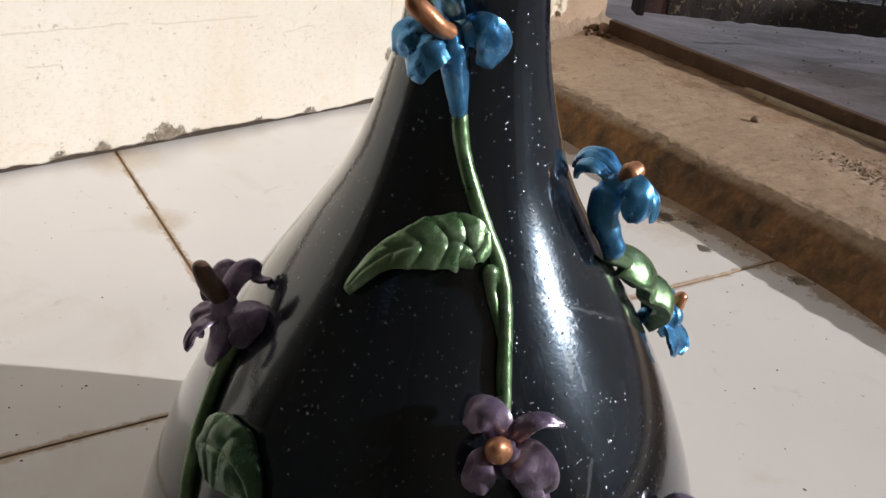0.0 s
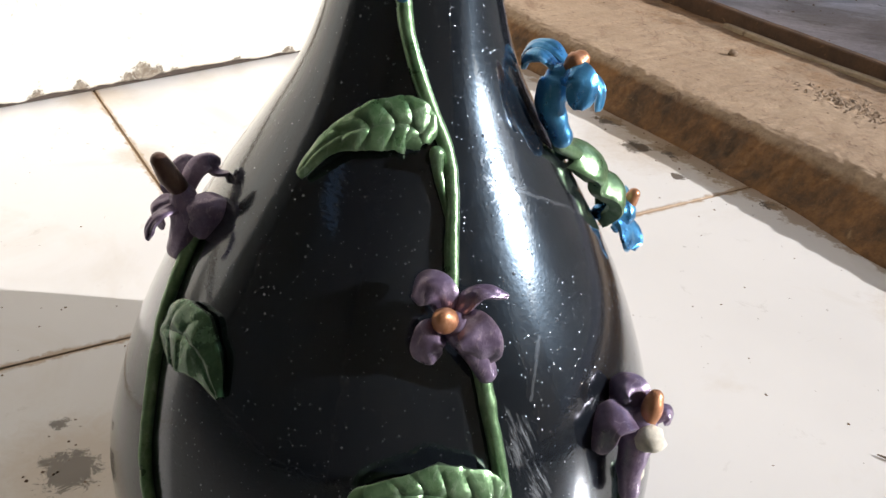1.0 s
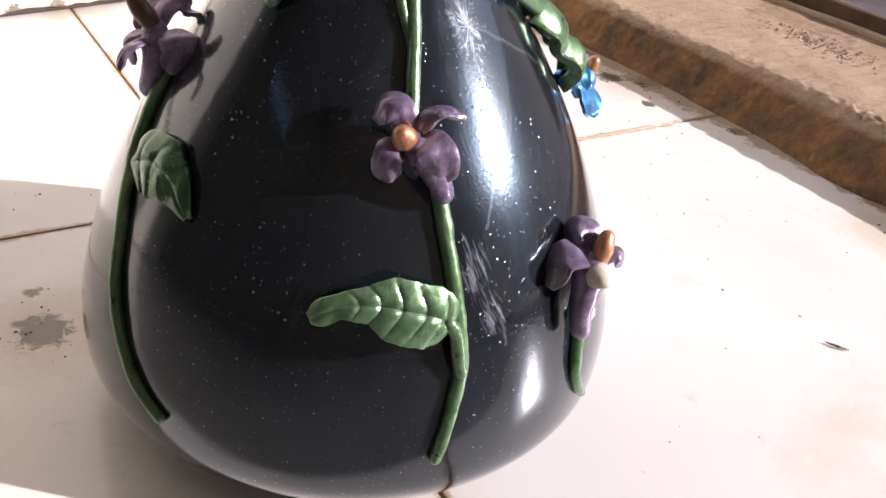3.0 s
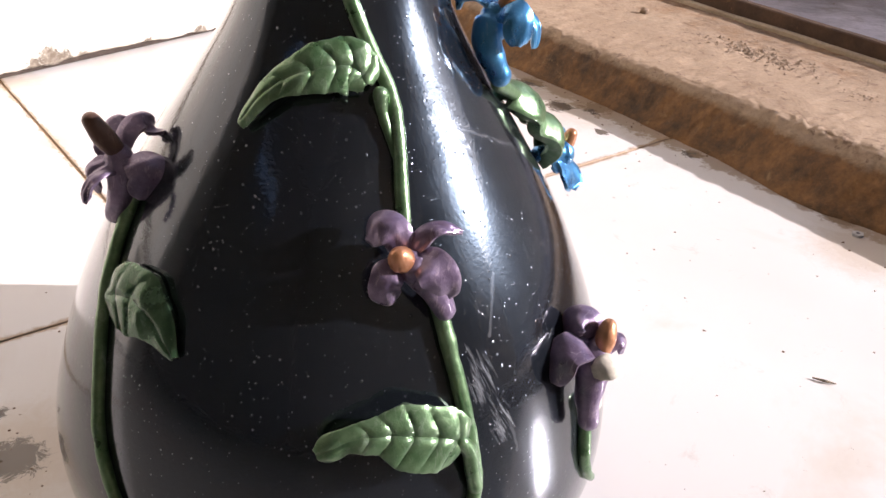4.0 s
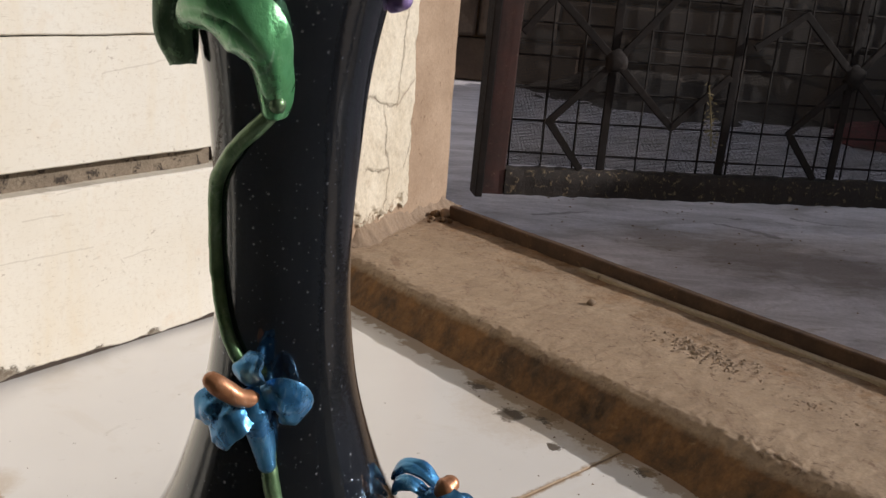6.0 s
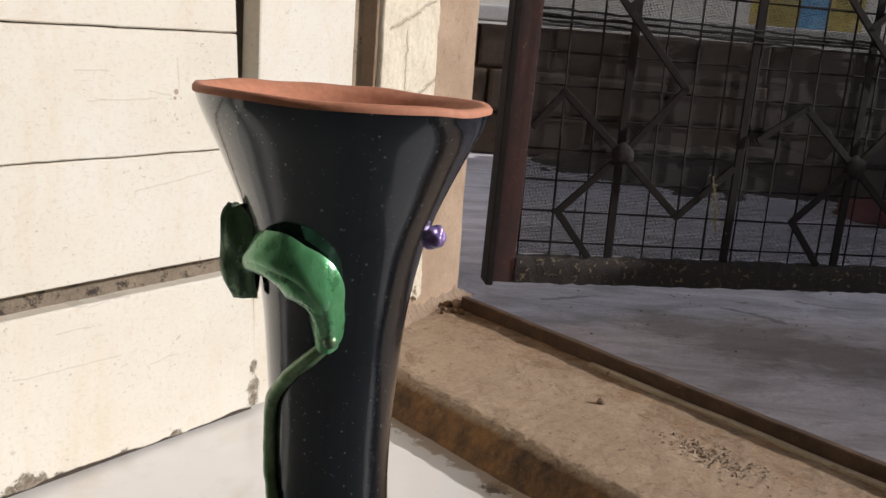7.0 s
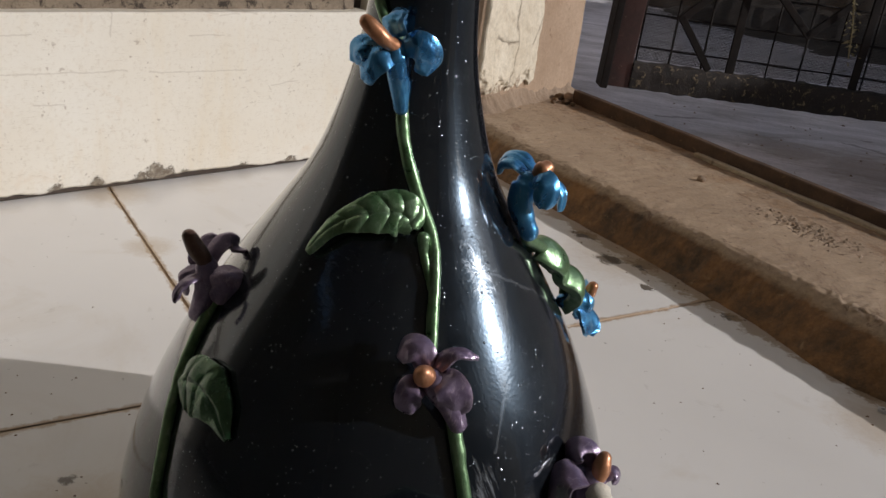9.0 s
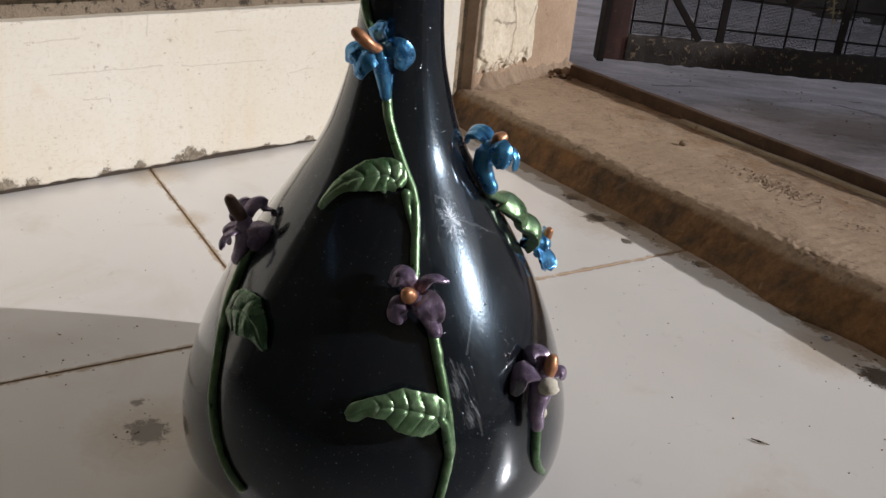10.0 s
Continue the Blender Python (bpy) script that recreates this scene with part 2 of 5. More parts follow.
def grains(nt, scale, size, keep):
    """Round scattered grains: 1 at each grain's middle, 0 outside; keep is the share of cells that hold one."""
    co = nt.nodes.new("ShaderNodeTexCoord")
    v = nt.nodes.new("ShaderNodeTexVoronoi")
    v.inputs["Scale"].default_value = scale
    nt.links.new(co.outputs["Object"], v.inputs["Vector"])
    near = nt.nodes.new("ShaderNodeMapRange")
    near.inputs["From Min"].default_value, near.inputs["From Max"].default_value = size * scale, 0.0
    nt.links.new(v.outputs["Distance"], near.inputs["Value"])
    sep = nt.nodes.new("ShaderNodeSeparateColor")
    nt.links.new(v.outputs["Color"], sep.inputs[0])
    pick = nt.nodes.new("ShaderNodeMath")
    pick.operation = "LESS_THAN"
    pick.inputs[1].default_value = keep
    nt.links.new(sep.outputs[0], pick.inputs[0])
    near.interpolation_type = "SMOOTHSTEP"
    mul = nt.nodes.new("ShaderNodeMath")
    mul.operation = "MULTIPLY"
    nt.links.new(near.outputs[0], mul.inputs[0])
    nt.links.new(pick.outputs[0], mul.inputs[1])
    return mul.outputs[0]


def near_lines(nt, place, lines, wobble, amount):
    """Distance in metres to the nearest of some wavering lines (x0, y0, x1, y1) in the plane of place."""
    w = nt.nodes.new("ShaderNodeVectorMath")
    w.operation = "MULTIPLY_ADD"
    w.inputs[1].default_value = (amount, amount, 0)
    nt.links.new(wobble, w.inputs[0])
    nt.links.new(place, w.inputs[2])
    total = None
    for x0, y0, x1, y1 in lines:
        a, d = Vector((x0 + amount / 2, y0 + amount / 2, 0)), Vector((x1 - x0, y1 - y0, 0))
        q = nt.nodes.new("ShaderNodeVectorMath")
        q.operation = "SUBTRACT"
        q.inputs[1].default_value = a
        nt.links.new(w.outputs[0], q.inputs[0])
        dot = nt.nodes.new("ShaderNodeVectorMath")
        dot.operation = "DOT_PRODUCT"
        dot.inputs[1].default_value = d / d.length_squared
        nt.links.new(q.outputs[0], dot.inputs[0])
        cl = nt.nodes.new("ShaderNodeClamp")
        nt.links.new(dot.outputs["Value"], cl.inputs[0])
        sc = nt.nodes.new("ShaderNodeVectorMath")
        sc.operation = "SCALE"
        sc.inputs[0].default_value = d
        nt.links.new(cl.outputs[0], sc.inputs["Scale"])
        far = nt.nodes.new("ShaderNodeVectorMath")
        far.operation = "DISTANCE"
        nt.links.new(q.outputs[0], far.inputs[0])
        nt.links.new(sc.outputs[0], far.inputs[1])
        if total is None:
            total = far.outputs["Value"]
        else:
            m = nt.nodes.new("ShaderNodeMath")
            m.operation = "MINIMUM"
            nt.links.new(total, m.inputs[0])
            nt.links.new(far.outputs["Value"], m.inputs[1])
            total = m.outputs[0]
    return total


def within(nt, dist, width, most=1.0):
    r = nt.nodes.new("ShaderNodeMapRange")
    r.inputs["From Min"].default_value, r.inputs["From Max"].default_value = width, width * 0.3
    r.inputs["To Max"].default_value = most
    nt.links.new(dist, r.inputs["Value"])
    return r.outputs[0]


def calc(nt, op, a, b=0.0):
    """One step of arithmetic on sockets or numbers."""
    m = nt.nodes.new("ShaderNodeMath")
    m.operation = op
    for k, x in enumerate((a, b)):
        if isinstance(x, (int, float)):
            m.inputs[k].default_value = x
        else:
            nt.links.new(x, m.inputs[k])
    return m.outputs[0]


def scuff(nt, arc, high, at, size, turn=None, squeeze=1.0, cut=0.52):
    """A patch of fine scratches round at (arc, height): fanning out from it, or all running one way (turn, in degrees)."""
    dx, dz = calc(nt, "SUBTRACT", arc, at[0]), calc(nt, "SUBTRACT", high, at[1])
    if turn is None:
        far = calc(nt, "SQRT", calc(nt, "ADD", calc(nt, "MULTIPLY", dx, dx), calc(nt, "MULTIPLY", dz, dz)))
        along, across = calc(nt, "MULTIPLY", far, 170.0), calc(nt, "MULTIPLY", calc(nt, "ARCTAN2", dz, dx), 3.0)
    else:
        c, q = math.cos(radians(turn)), math.sin(radians(turn))
        ez = calc(nt, "ADD", calc(nt, "MULTIPLY", dx, c), calc(nt, "MULTIPLY", dz, q))
        ex = calc(nt, "SUBTRACT", calc(nt, "MULTIPLY", dz, c), calc(nt, "MULTIPLY", dx, q))
        wide = calc(nt, "MULTIPLY", ex, 1.0 / squeeze)
        far = calc(nt, "SQRT", calc(nt, "ADD", calc(nt, "MULTIPLY", wide, wide), calc(nt, "MULTIPLY", ez, ez)))
        along, across = calc(nt, "MULTIPLY", ez, 70.0), calc(nt, "MULTIPLY", ex, 620.0)
    v = nt.nodes.new("ShaderNodeCombineXYZ")
    nt.links.new(across, v.inputs["X"])
    nt.links.new(along, v.inputs["Y"])
    n = nt.nodes.new("ShaderNodeTexNoise")
    n.inputs["Scale"].default_value, n.inputs["Detail"].default_value, n.inputs["Roughness"].default_value = 1.0, 6.0, 0.72
    n.inputs["Distortion"].default_value = 0.8
    nt.links.new(v.outputs[0], n.inputs["Vector"])
    lift = calc(nt, "ADD", n.outputs["Fac"], calc(nt, "SUBTRACT", calc(nt, "MULTIPLY", calc(nt, "SUBTRACT", 1.0, calc(nt, "MULTIPLY", far, 1.0 / size)), 0.22), 0.10))
    r = nt.nodes.new("ShaderNodeMapRange")
    r.inputs["From Min"].default_value, r.inputs["From Max"].default_value = cut, cut + 0.16
    nt.links.new(lift, r.inputs["Value"])
    inside = nt.nodes.new("ShaderNodeMapRange")
    inside.inputs["From Min"].default_value, inside.inputs["From Max"].default_value = size, size * 0.55
    nt.links.new(far, inside.inputs["Value"])
    patch = ramp(nt, noise_node(nt, 95, 5, 0.7, (1, 1, 0.7), 0.8), [(0.36, 0.35), (0.55, 1.0)])
    return calc(nt, "MULTIPLY", calc(nt, "MULTIPLY", r.outputs[0], inside.outputs[0]), patch)


def lacquer_material():
    m, nt, b = nodes_of("black_lacquer")
    swell = noise_node(nt, 26, 2, 0.4)
    smear = noise_node(nt, 22, 7, 0.68, (1.0, 1.0, 0.30), 1.2)
    hair = noise_node(nt, 700, 4, 0.65, (1.0, 1.0, 0.05), 0.6)
    dust = grains(nt, 230, 0.00068, 0.60)
    fine = grains(nt, 430, 0.00044, 0.75)
    orange = noise_node(nt, 620, 2, 0.5)
    # scratches, by angle and height
    co = nt.nodes.new("ShaderNodeTexCoord")
    sep = nt.nodes.new("ShaderNodeSeparateXYZ")
    nt.links.new(co.outputs["Object"], sep.inputs[0])
    arc = calc(nt, "MULTIPLY", calc(nt, "ARCTAN2", sep.outputs["Y"], sep.outputs["X"]), 0.08)
    high = sep.outputs["Z"]
    flat = nt.nodes.new("ShaderNodeCombineXYZ")
    nt.links.new(arc, flat.inputs["X"])
    nt.links.new(high, flat.inputs["Y"])
    k = 0.08 * math.pi / 180
    marks = [(-44.5, 0.1960, -34, 0.1905), (-34, 0.1905, -11, 0.1750), (-46.5, 0.1930, -44.4, 0.1700), (-48.2, 0.1490, -53, 0.1310), (-52.0, 0.1020, -50.5, 0.0880)]
    lines = near_lines(nt, flat.outputs[0], [(a * k, z, c * k, w) for a, z, c, w in marks], noise_node(nt, 110, 5, 0.7), 0.006)
    burst = scuff(nt, arc, high, (-46.0 * k, 0.1955), 0.0190)
    rub = calc(nt, "MAXIMUM", scuff(nt, arc, high, (-57.0 * k, 0.1185), 0.0170, -76, 0.45), scuff(nt, arc, high, (-53.8 * k, 0.1010), 0.0150, -72, 0.40))
    rub = calc(nt, "MAXIMUM", rub, scuff(nt, arc, high, (-36.5 * k, 0.1195), 0.0080, 28, 0.4, 0.56))
    scratched = calc(nt, "MAXIMUM", calc(nt, "MULTIPLY", burst, 0.42), calc(nt, "MULTIPLY", rub, 0.34))
    scratched = calc(nt, "MAXIMUM", scratched, within(nt, lines, 0.0008, 0.09))
    c = mixed(nt, ramp(nt, smear, [(0.52, 0.0), (0.80, 0.05)]), (0.0062, 0.0075, 0.0100), (0.10, 0.12, 0.15))
    c = mixed(nt, scratched, c, (0.50, 0.52, 0.55))
    c = mixed(nt, ramp(nt, dust, [(0.15, 0.0), (0.4, 1.0)]), c, (0.20, 0.22, 0.25))
    c = mixed(nt, ramp(nt, fine, [(0.2, 0.0), (0.5, 1.0)]), c, (0.17, 0.19, 0.22))
    nt.links.new(c, b.inputs["Base Color"])
    # grains of dust under the varnish glint like mica
    mica = calc(nt, "MAXIMUM", ramp(nt, dust, [(0.15, 0.0), (0.4, 1.0)]), ramp(nt, fine, [(0.2, 0.0), (0.5, 1.0)]))
    nt.links.new(mica, b.inputs["Metallic"])
    nt.links.new(calc(nt, "ADD", calc(nt, "MULTIPLY", scratched, 0.5), ramp(nt, smear, [(0.35, 0.17), (0.72, 0.27)])), b.inputs["Roughness"])
    b.inputs["Specular IOR Level"].default_value = 0.40
    b.inputs["Specular Tint"].default_value = (0.50, 0.74, 1.0, 1)
    b.inputs["Coat Weight"].default_value, b.inputs["Coat IOR"].default_value = 1.0, 1.54
    worn = calc(nt, "ADD", ramp(nt, smear, [(0.4, 0.035), (0.75, 0.075)]), calc(nt, "MULTIPLY", scratched, 0.6))
    nt.links.new(calc(nt, "ADD", worn, ramp(nt, hair, [(0.58, 0.0), (0.72, 0.10)])), b.inputs["Coat Roughness"])
    bumped(nt, b, [(swell, 0.08, 0.0015), (orange, 0.18, 0.00022), (dust, 1.0, 0.00016), (fine, 1.0, 0.00011)], 1.0)
    nt.links.new(b.inputs["Normal"].links[0].from_socket, b.inputs["Coat Normal"])
    return m


def pearl(name, base, edge, worn, metal=0.45, rough=0.34):
    """Pearly metallic craft paint, brushed on by hand and rubbed lighter along the edges."""
    m, nt, b = nodes_of(name)
    broad = noise_node(nt, 90, 5, 0.65)
    streak = noise_node(nt, 240, 5, 0.7, (1, 1, 0.35), 1.0)
    fine = noise_node(nt, 900, 3, 0.6)
    geo = nt.nodes.new("ShaderNodeNewGeometry")
    c = mixed(nt, ramp(nt, broad, [(0.35, 0.0), (0.65, 1.0)]), base, edge)
    c = mixed(nt, ramp(nt, streak, [(0.55, 0.0), (0.75, 0.55)]), c, worn)
    c = mixed(nt, ramp(nt, geo.outputs["Pointiness"], [(0.55, 0.0), (0.68, 0.5)]), c, worn)
    nt.links.new(c, b.inputs["Base Color"])
    b.inputs["Metallic"].default_value = metal
    b.inputs["Coat Weight"].default_value, b.inputs["Coat Roughness"].default_value = 0.42, 0.18
    nt.links.new(ramp(nt, broad, [(0.3, rough - 0.08), (0.7, rough + 0.12)]), b.inputs["Roughness"])
    bumped(nt, b, [(broad, 0.7, 0.0010), (streak, 0.5, 0.0004), (fine, 0.4, 0.0002)], 0.7)
    return m


M_TILE = tile_material()
M_GROUT = surface("grout", (0.42, 0.29, 0.17), (0.30, 0.20, 0.12), (0.17, 0.115, 0.07), 0.9, 400, 20, 60)
M_BOARD = board_material()
M_WOOD = surface("bare_dirty_wood", (0.36, 0.28, 0.19), (0.24, 0.18, 0.12), (0.10, 0.08, 0.06), 0.9, 300, 20, 70, 0.55, 0.9, 0.002)
M_SLOT = surface("grimy_batten", (0.28, 0.225, 0.165), (0.19, 0.15, 0.11), (0.055, 0.042, 0.032), 0.9, 300, 24, 80, 0.52, 1.0, 0.003)
# dark brown for the crate's wood and for shade painted into the door gaps
M_WOOD_GAP_SHADE = surface("dark_wood_gap_shade", (0.075, 0.055, 0.042), (0.05, 0.036, 0.028), (0.12, 0.09, 0.065), 0.9, 300, 20, 70, 0.6, 0.9, 0.002)
M_IRON = surface("black_rusted_iron", (0.020, 0.014, 0.012), (0.013, 0.010, 0.009), (0.055, 0.036, 0.026), 0.85, 300, 30, 80, 0.63, 0.9, 0.0012, 0.1, 0.3)


def plaster_material():
    """Old cream limewash over cement: mottled, with wandering cracks and brown scuffs."""
    m, nt, b = nodes_of("peeling_cream_plaster")
    geo = nt.nodes.new("ShaderNodeNewGeometry")
    out = nt.nodes.new("ShaderNodeVectorMath")
    out.operation = "DOT_PRODUCT"
    out.inputs[1].default_value = (0.462, 0.887, 0)
    nt.links.new(geo.outputs["Position"], out.inputs[0])
    sep = nt.nodes.new("ShaderNodeSeparateXYZ")
    nt.links.new(geo.outputs["Position"], sep.inputs[0])
    flat = nt.nodes.new("ShaderNodeCombineXYZ")
    nt.links.new(out.outputs["Value"], flat.inputs["X"])
    nt.links.new(sep.outputs["Z"], flat.inputs["Y"])
    broad, blot, grain = world_noise(nt, 13, 6, 0.65), world_noise(nt, 42, 8, 0.72, (1, 1, 1), 0.5), world_noise(nt, 230, 4, 0.7)
    c = mixed(nt, ramp(nt, broad, [(0.35, 0.0), (0.68, 1.0)]), (0.74, 0.67, 0.54), (0.63, 0.55, 0.42))
    c = mixed(nt, ramp(nt, blot, [(0.56, 0.0), (0.70, 0.55)]), c, (0.47, 0.37, 0.26))
    bare = calc(nt, "ADD", world_noise(nt, 60, 8, 0.75, (1, 1, 0.8), 0.8), calc(nt, "MULTIPLY", calc(nt, "SUBTRACT", 0.095, sep.outputs["Z"]), 3.2))
    c = mixed(nt, ramp(nt, bare, [(0.56, 0.0), (0.64, 0.85)]), c, (0.27, 0.19, 0.125))
    c = mixed(nt, ramp(nt, world_noise(nt, 150, 6, 0.8, (1, 1, 1), 0.4), [(0.60, 0.0), (0.68, 0.6)]), c, (0.33, 0.27, 0.20))
    marks = [(0.782, 0.246, 0.878, 0.224), (0.878, 0.224, 0.933, 0.263), (0.837, 0.235, 0.864, 0.134), (0.864, 0.134, 0.85, 0.056), (0.795, 0.146, 0.864, 0.134), (0.899, 0.37, 0.878, 0.224), (0.782, 0.336, 0.837, 0.37), (0.837, 0.37, 0.933, 0.403), (0.837, 0.37, 0.83, 0.47), (0.782, 0.47, 0.919, 0.515), (0.912, 0.134, 0.933, 0.179)]
    cracks = near_lines(nt, flat.outputs[0], marks, world_noise(nt, 40, 6, 0.7), 0.030)
    c = mixed(nt, within(nt, cracks, 0.0018, 0.6), c, (0.30, 0.22, 0.15))
    mul = nt.nodes.new("ShaderNodeMix")
    mul.data_type, mul.blend_type = "RGBA", "MULTIPLY"
    mul.inputs[0].default_value = 1.0
    nt.links.new(c, mul.inputs[6])
    nt.links.new(ramp(nt, grain, [(0.25, 0.82), (0.75, 1.1)]), mul.inputs[7])
    nt.links.new(mul.outputs[2], b.inputs["Base Color"])
    b.inputs["Roughness"].default_value = 0.85
    gap = nt.nodes.new("ShaderNodeMapRange")
    gap.inputs["From Max"].default_value = 0.004
    nt.links.new(cracks, gap.inputs["Value"])
    bumped(nt, b, [(gap.outputs[0], 1.0, 0.002), (blot, 0.9, 0.003), (grain, 0.6, 0.0008)], 0.9)
    return m


M_PLASTER = plaster_material()
M_CEMENT = surface("brown_cement_plaster", (0.43, 0.31, 0.215), (0.34, 0.235, 0.155), (0.22, 0.145, 0.09), 0.9, 240, 12, 44, 0.60, 0.9, 0.002)
M_SILL = surface("dusty_cement_sill", (0.31, 0.225, 0.155), (0.23, 0.16, 0.105), (0.15, 0.10, 0.06), 0.85, 260, 11, 55, 0.63, 0.8, 0.002)
M_SILLFACE = surface("stained_sill_face", (0.20, 0.115, 0.05), (0.13, 0.07, 0.03), (0.06, 0.04, 0.025), 0.7, 220, 14, 45, 0.58, 0.8, 0.002)


def sill_material():
    """Dusty cement tread; its riser is stained a wet orange-brown and blackened."""
    m, nt, b = nodes_of("stained_cement_sill")
    geo = nt.nodes.new("ShaderNodeNewGeometry")
    sep = nt.nodes.new("ShaderNodeSeparateXYZ")
    nt.links.new(geo.outputs["Position"], sep.inputs[0])
    high = nt.nodes.new("ShaderNodeMath")
    high.operation = "MULTIPLY"
    high.inputs[1].default_value = 1 / 0.043
    nt.links.new(sep.outputs["Z"], high.inputs[0])
    broad, mid, grain = world_noise(nt, 12, 6, 0.65), world_noise(nt, 48, 8, 0.72, (1, 1, 1), 0.4), world_noise(nt, 260, 4, 0.7)
    top = mixed(nt, ramp(nt, broad, [(0.35, 0.0), (0.68, 1.0)]), (0.405, 0.296, 0.198), (0.320, 0.226, 0.148))
    top = mixed(nt, ramp(nt, mid, [(0.58, 0.0), (0.74, 0.6)]), top, (0.22, 0.15, 0.10))
    top = mixed(nt, ramp(nt, world_noise(nt, 75, 6, 0.7, (1, 1, 1), 1.0), [(0.58, 0.0), (0.66, 0.75)]), top, (0.15, 0.088, 0.055))
    smear = world_noise(nt, 42, 7, 0.72, (1.0, 0.30, 1.0), 0.6, radians(-36))
    top = mixed(nt, ramp(nt, smear, [(0.56, 0.0), (0.66, 0.65)]), top, (0.21, 0.125, 0.078))
    top = mixed(nt, ramp(nt, world_noise(nt, 20, 6, 0.7, (1, 1, 1), 0.5), [(0.58, 0.0), (0.72, 0.4)]), top, (0.50, 0.40, 0.28))
    low = mixed(nt, ramp(nt, world_noise(nt, 26, 7, 0.7, (1, 1, 0.6)), [(0.38, 0.0), (0.64, 1.0)]), (0.260, 0.130, 0.045), (0.070, 0.042, 0.022))
    low = mixed(nt, ramp(nt, mid, [(0.60, 0.0), (0.72, 0.8)]), low, (0.34, 0.22, 0.11))
    both = nt.nodes.new("ShaderNodeMath")
    both.operation = "MULTIPLY_ADD"
    both.inputs[1].default_value = 0.35
    nt.links.new(mid, both.inputs[0])
    nt.links.new(high.outputs[0], both.inputs[2])
    half = nt.nodes.new("ShaderNodeMath")
    half.operation = "MULTIPLY"
    half.inputs[1].default_value = 0.5
    nt.links.new(both.outputs[0], half.inputs[0])
    c = mixed(nt, ramp(nt, half.outputs[0], [(0.47, 0.0), (0.54, 1.0)]), low, top)
    mul = nt.nodes.new("ShaderNodeMix")
    mul.data_type, mul.blend_type = "RGBA", "MULTIPLY"
    mul.inputs[0].default_value = 1.0
    nt.links.new(c, mul.inputs[6])
    nt.links.new(ramp(nt, grain, [(0.25, 0.74), (0.75, 1.14)]), mul.inputs[7])
    nt.links.new(mul.outputs[2], b.inputs["Base Color"])
    b.inputs["Roughness"].default_value = 0.82
    bumped(nt, b, [(mid, 1.0, 0.0022), (grain, 0.8, 0.0008)], 0.8)
    return m


M_SILLTOP = sill_material()
M_LEDGE = surface("pale_worn_ledge", (0.48, 0.39, 0.28), (0.36, 0.28, 0.19), (0.18, 0.12, 0.08), 0.85, 260, 16, 60, 0.6, 0.9, 0.002)
M_RUST = surface("rusty_iron", (0.125, 0.074, 0.045), (0.07, 0.042, 0.028), (0.22, 0.14, 0.08), 0.8, 300, 30, 80, 0.60, 0.9, 0.0012, 0.2)
M_GATE = surface("red_oxide_paint", (0.078, 0.028, 0.022), (0.045, 0.022, 0.018), (0.20, 0.14, 0.10), 0.65, 260, 20, 75, 0.60, 0.6, 0.001)
M_CRUST = surface("flaking_crusted_iron", (0.024, 0.016, 0.012), (0.015, 0.011, 0.009), (0.24, 0.18, 0.11), 0.85, 260, 30, 85, 0.57, 1.0, 0.003)


def yard_material():
    """Trowelled grey cement: long smears, broad dark patches, hairline cracks."""
    m, nt, b = nodes_of("grey_yard_cement")
    smear, mid, grain = world_noise(nt, 7, 8, 0.68, (0.55, 1.6, 1), 0.8, 0.25), world_noise(nt, 24, 8, 0.72, (0.7, 1.4, 1), 0.6, 0.25), world_noise(nt, 150, 5, 0.75)
    c = mixed(nt, ramp(nt, smear, [(0.36, 0.0), (0.62, 1.0)]), (0.42, 0.385, 0.395), (0.76, 0.71, 0.745))
    c = mixed(nt, ramp(nt, mid, [(0.56, 0.0), (0.68, 0.7)]), c, (0.36, 0.31, 0.29))
    dark_patches = near_spots(nt, [(0.698, 1.157, -0.025, 0.213), (0.831, 1.087, -0.025, 0.188), (0.563, 1.228, -0.025, 0.15), (1.023, 0.952, -0.025, 0.25)], mid, 1.2)
    c = mixed(nt, ramp(nt, dark_patches, [(0.36, 0.0), (0.62, 0.75)]), c, (0.25, 0.205, 0.18))
    geo = nt.nodes.new("ShaderNodeNewGeometry")
    cracks = near_lines(nt, geo.outputs["Position"], [(0.551, 1.449, 0.76, 1.394), (0.563, 1.453, 0.793, 1.276), (0.371, 1.729, 0.669, 1.646), (0.892, 1.425, 1.117, 1.335), (0.334, 1.344, 0.478, 1.396)], world_noise(nt, 16, 6, 0.7), 0.06)
    flat = nt.nodes.new("ShaderNodeMath")
    nt.links.new(cracks, flat.inputs[0])
    flat.inputs[1].default_value = -0.025
    c = mixed(nt, within(nt, flat.outputs[0], 0.0010, 0.6), c, (0.14, 0.12, 0.11))
    mul = nt.nodes.new("ShaderNodeMix")
    mul.data_type, mul.blend_type = "RGBA", "MULTIPLY"
    mul.inputs[0].default_value = 1.0
    nt.links.new(c, mul.inputs[6])
    nt.links.new(ramp(nt, grain, [(0.25, 0.78), (0.75, 1.12)]), mul.inputs[7])
    nt.links.new(mul.outputs[2], b.inputs["Base Color"])
    b.inputs["Roughness"].default_value = 0.75
    bumped(nt, b, [(smear, 0.8, 0.006), (mid, 0.9, 0.004), (grain, 0.7, 0.001)], 0.9)
    return m


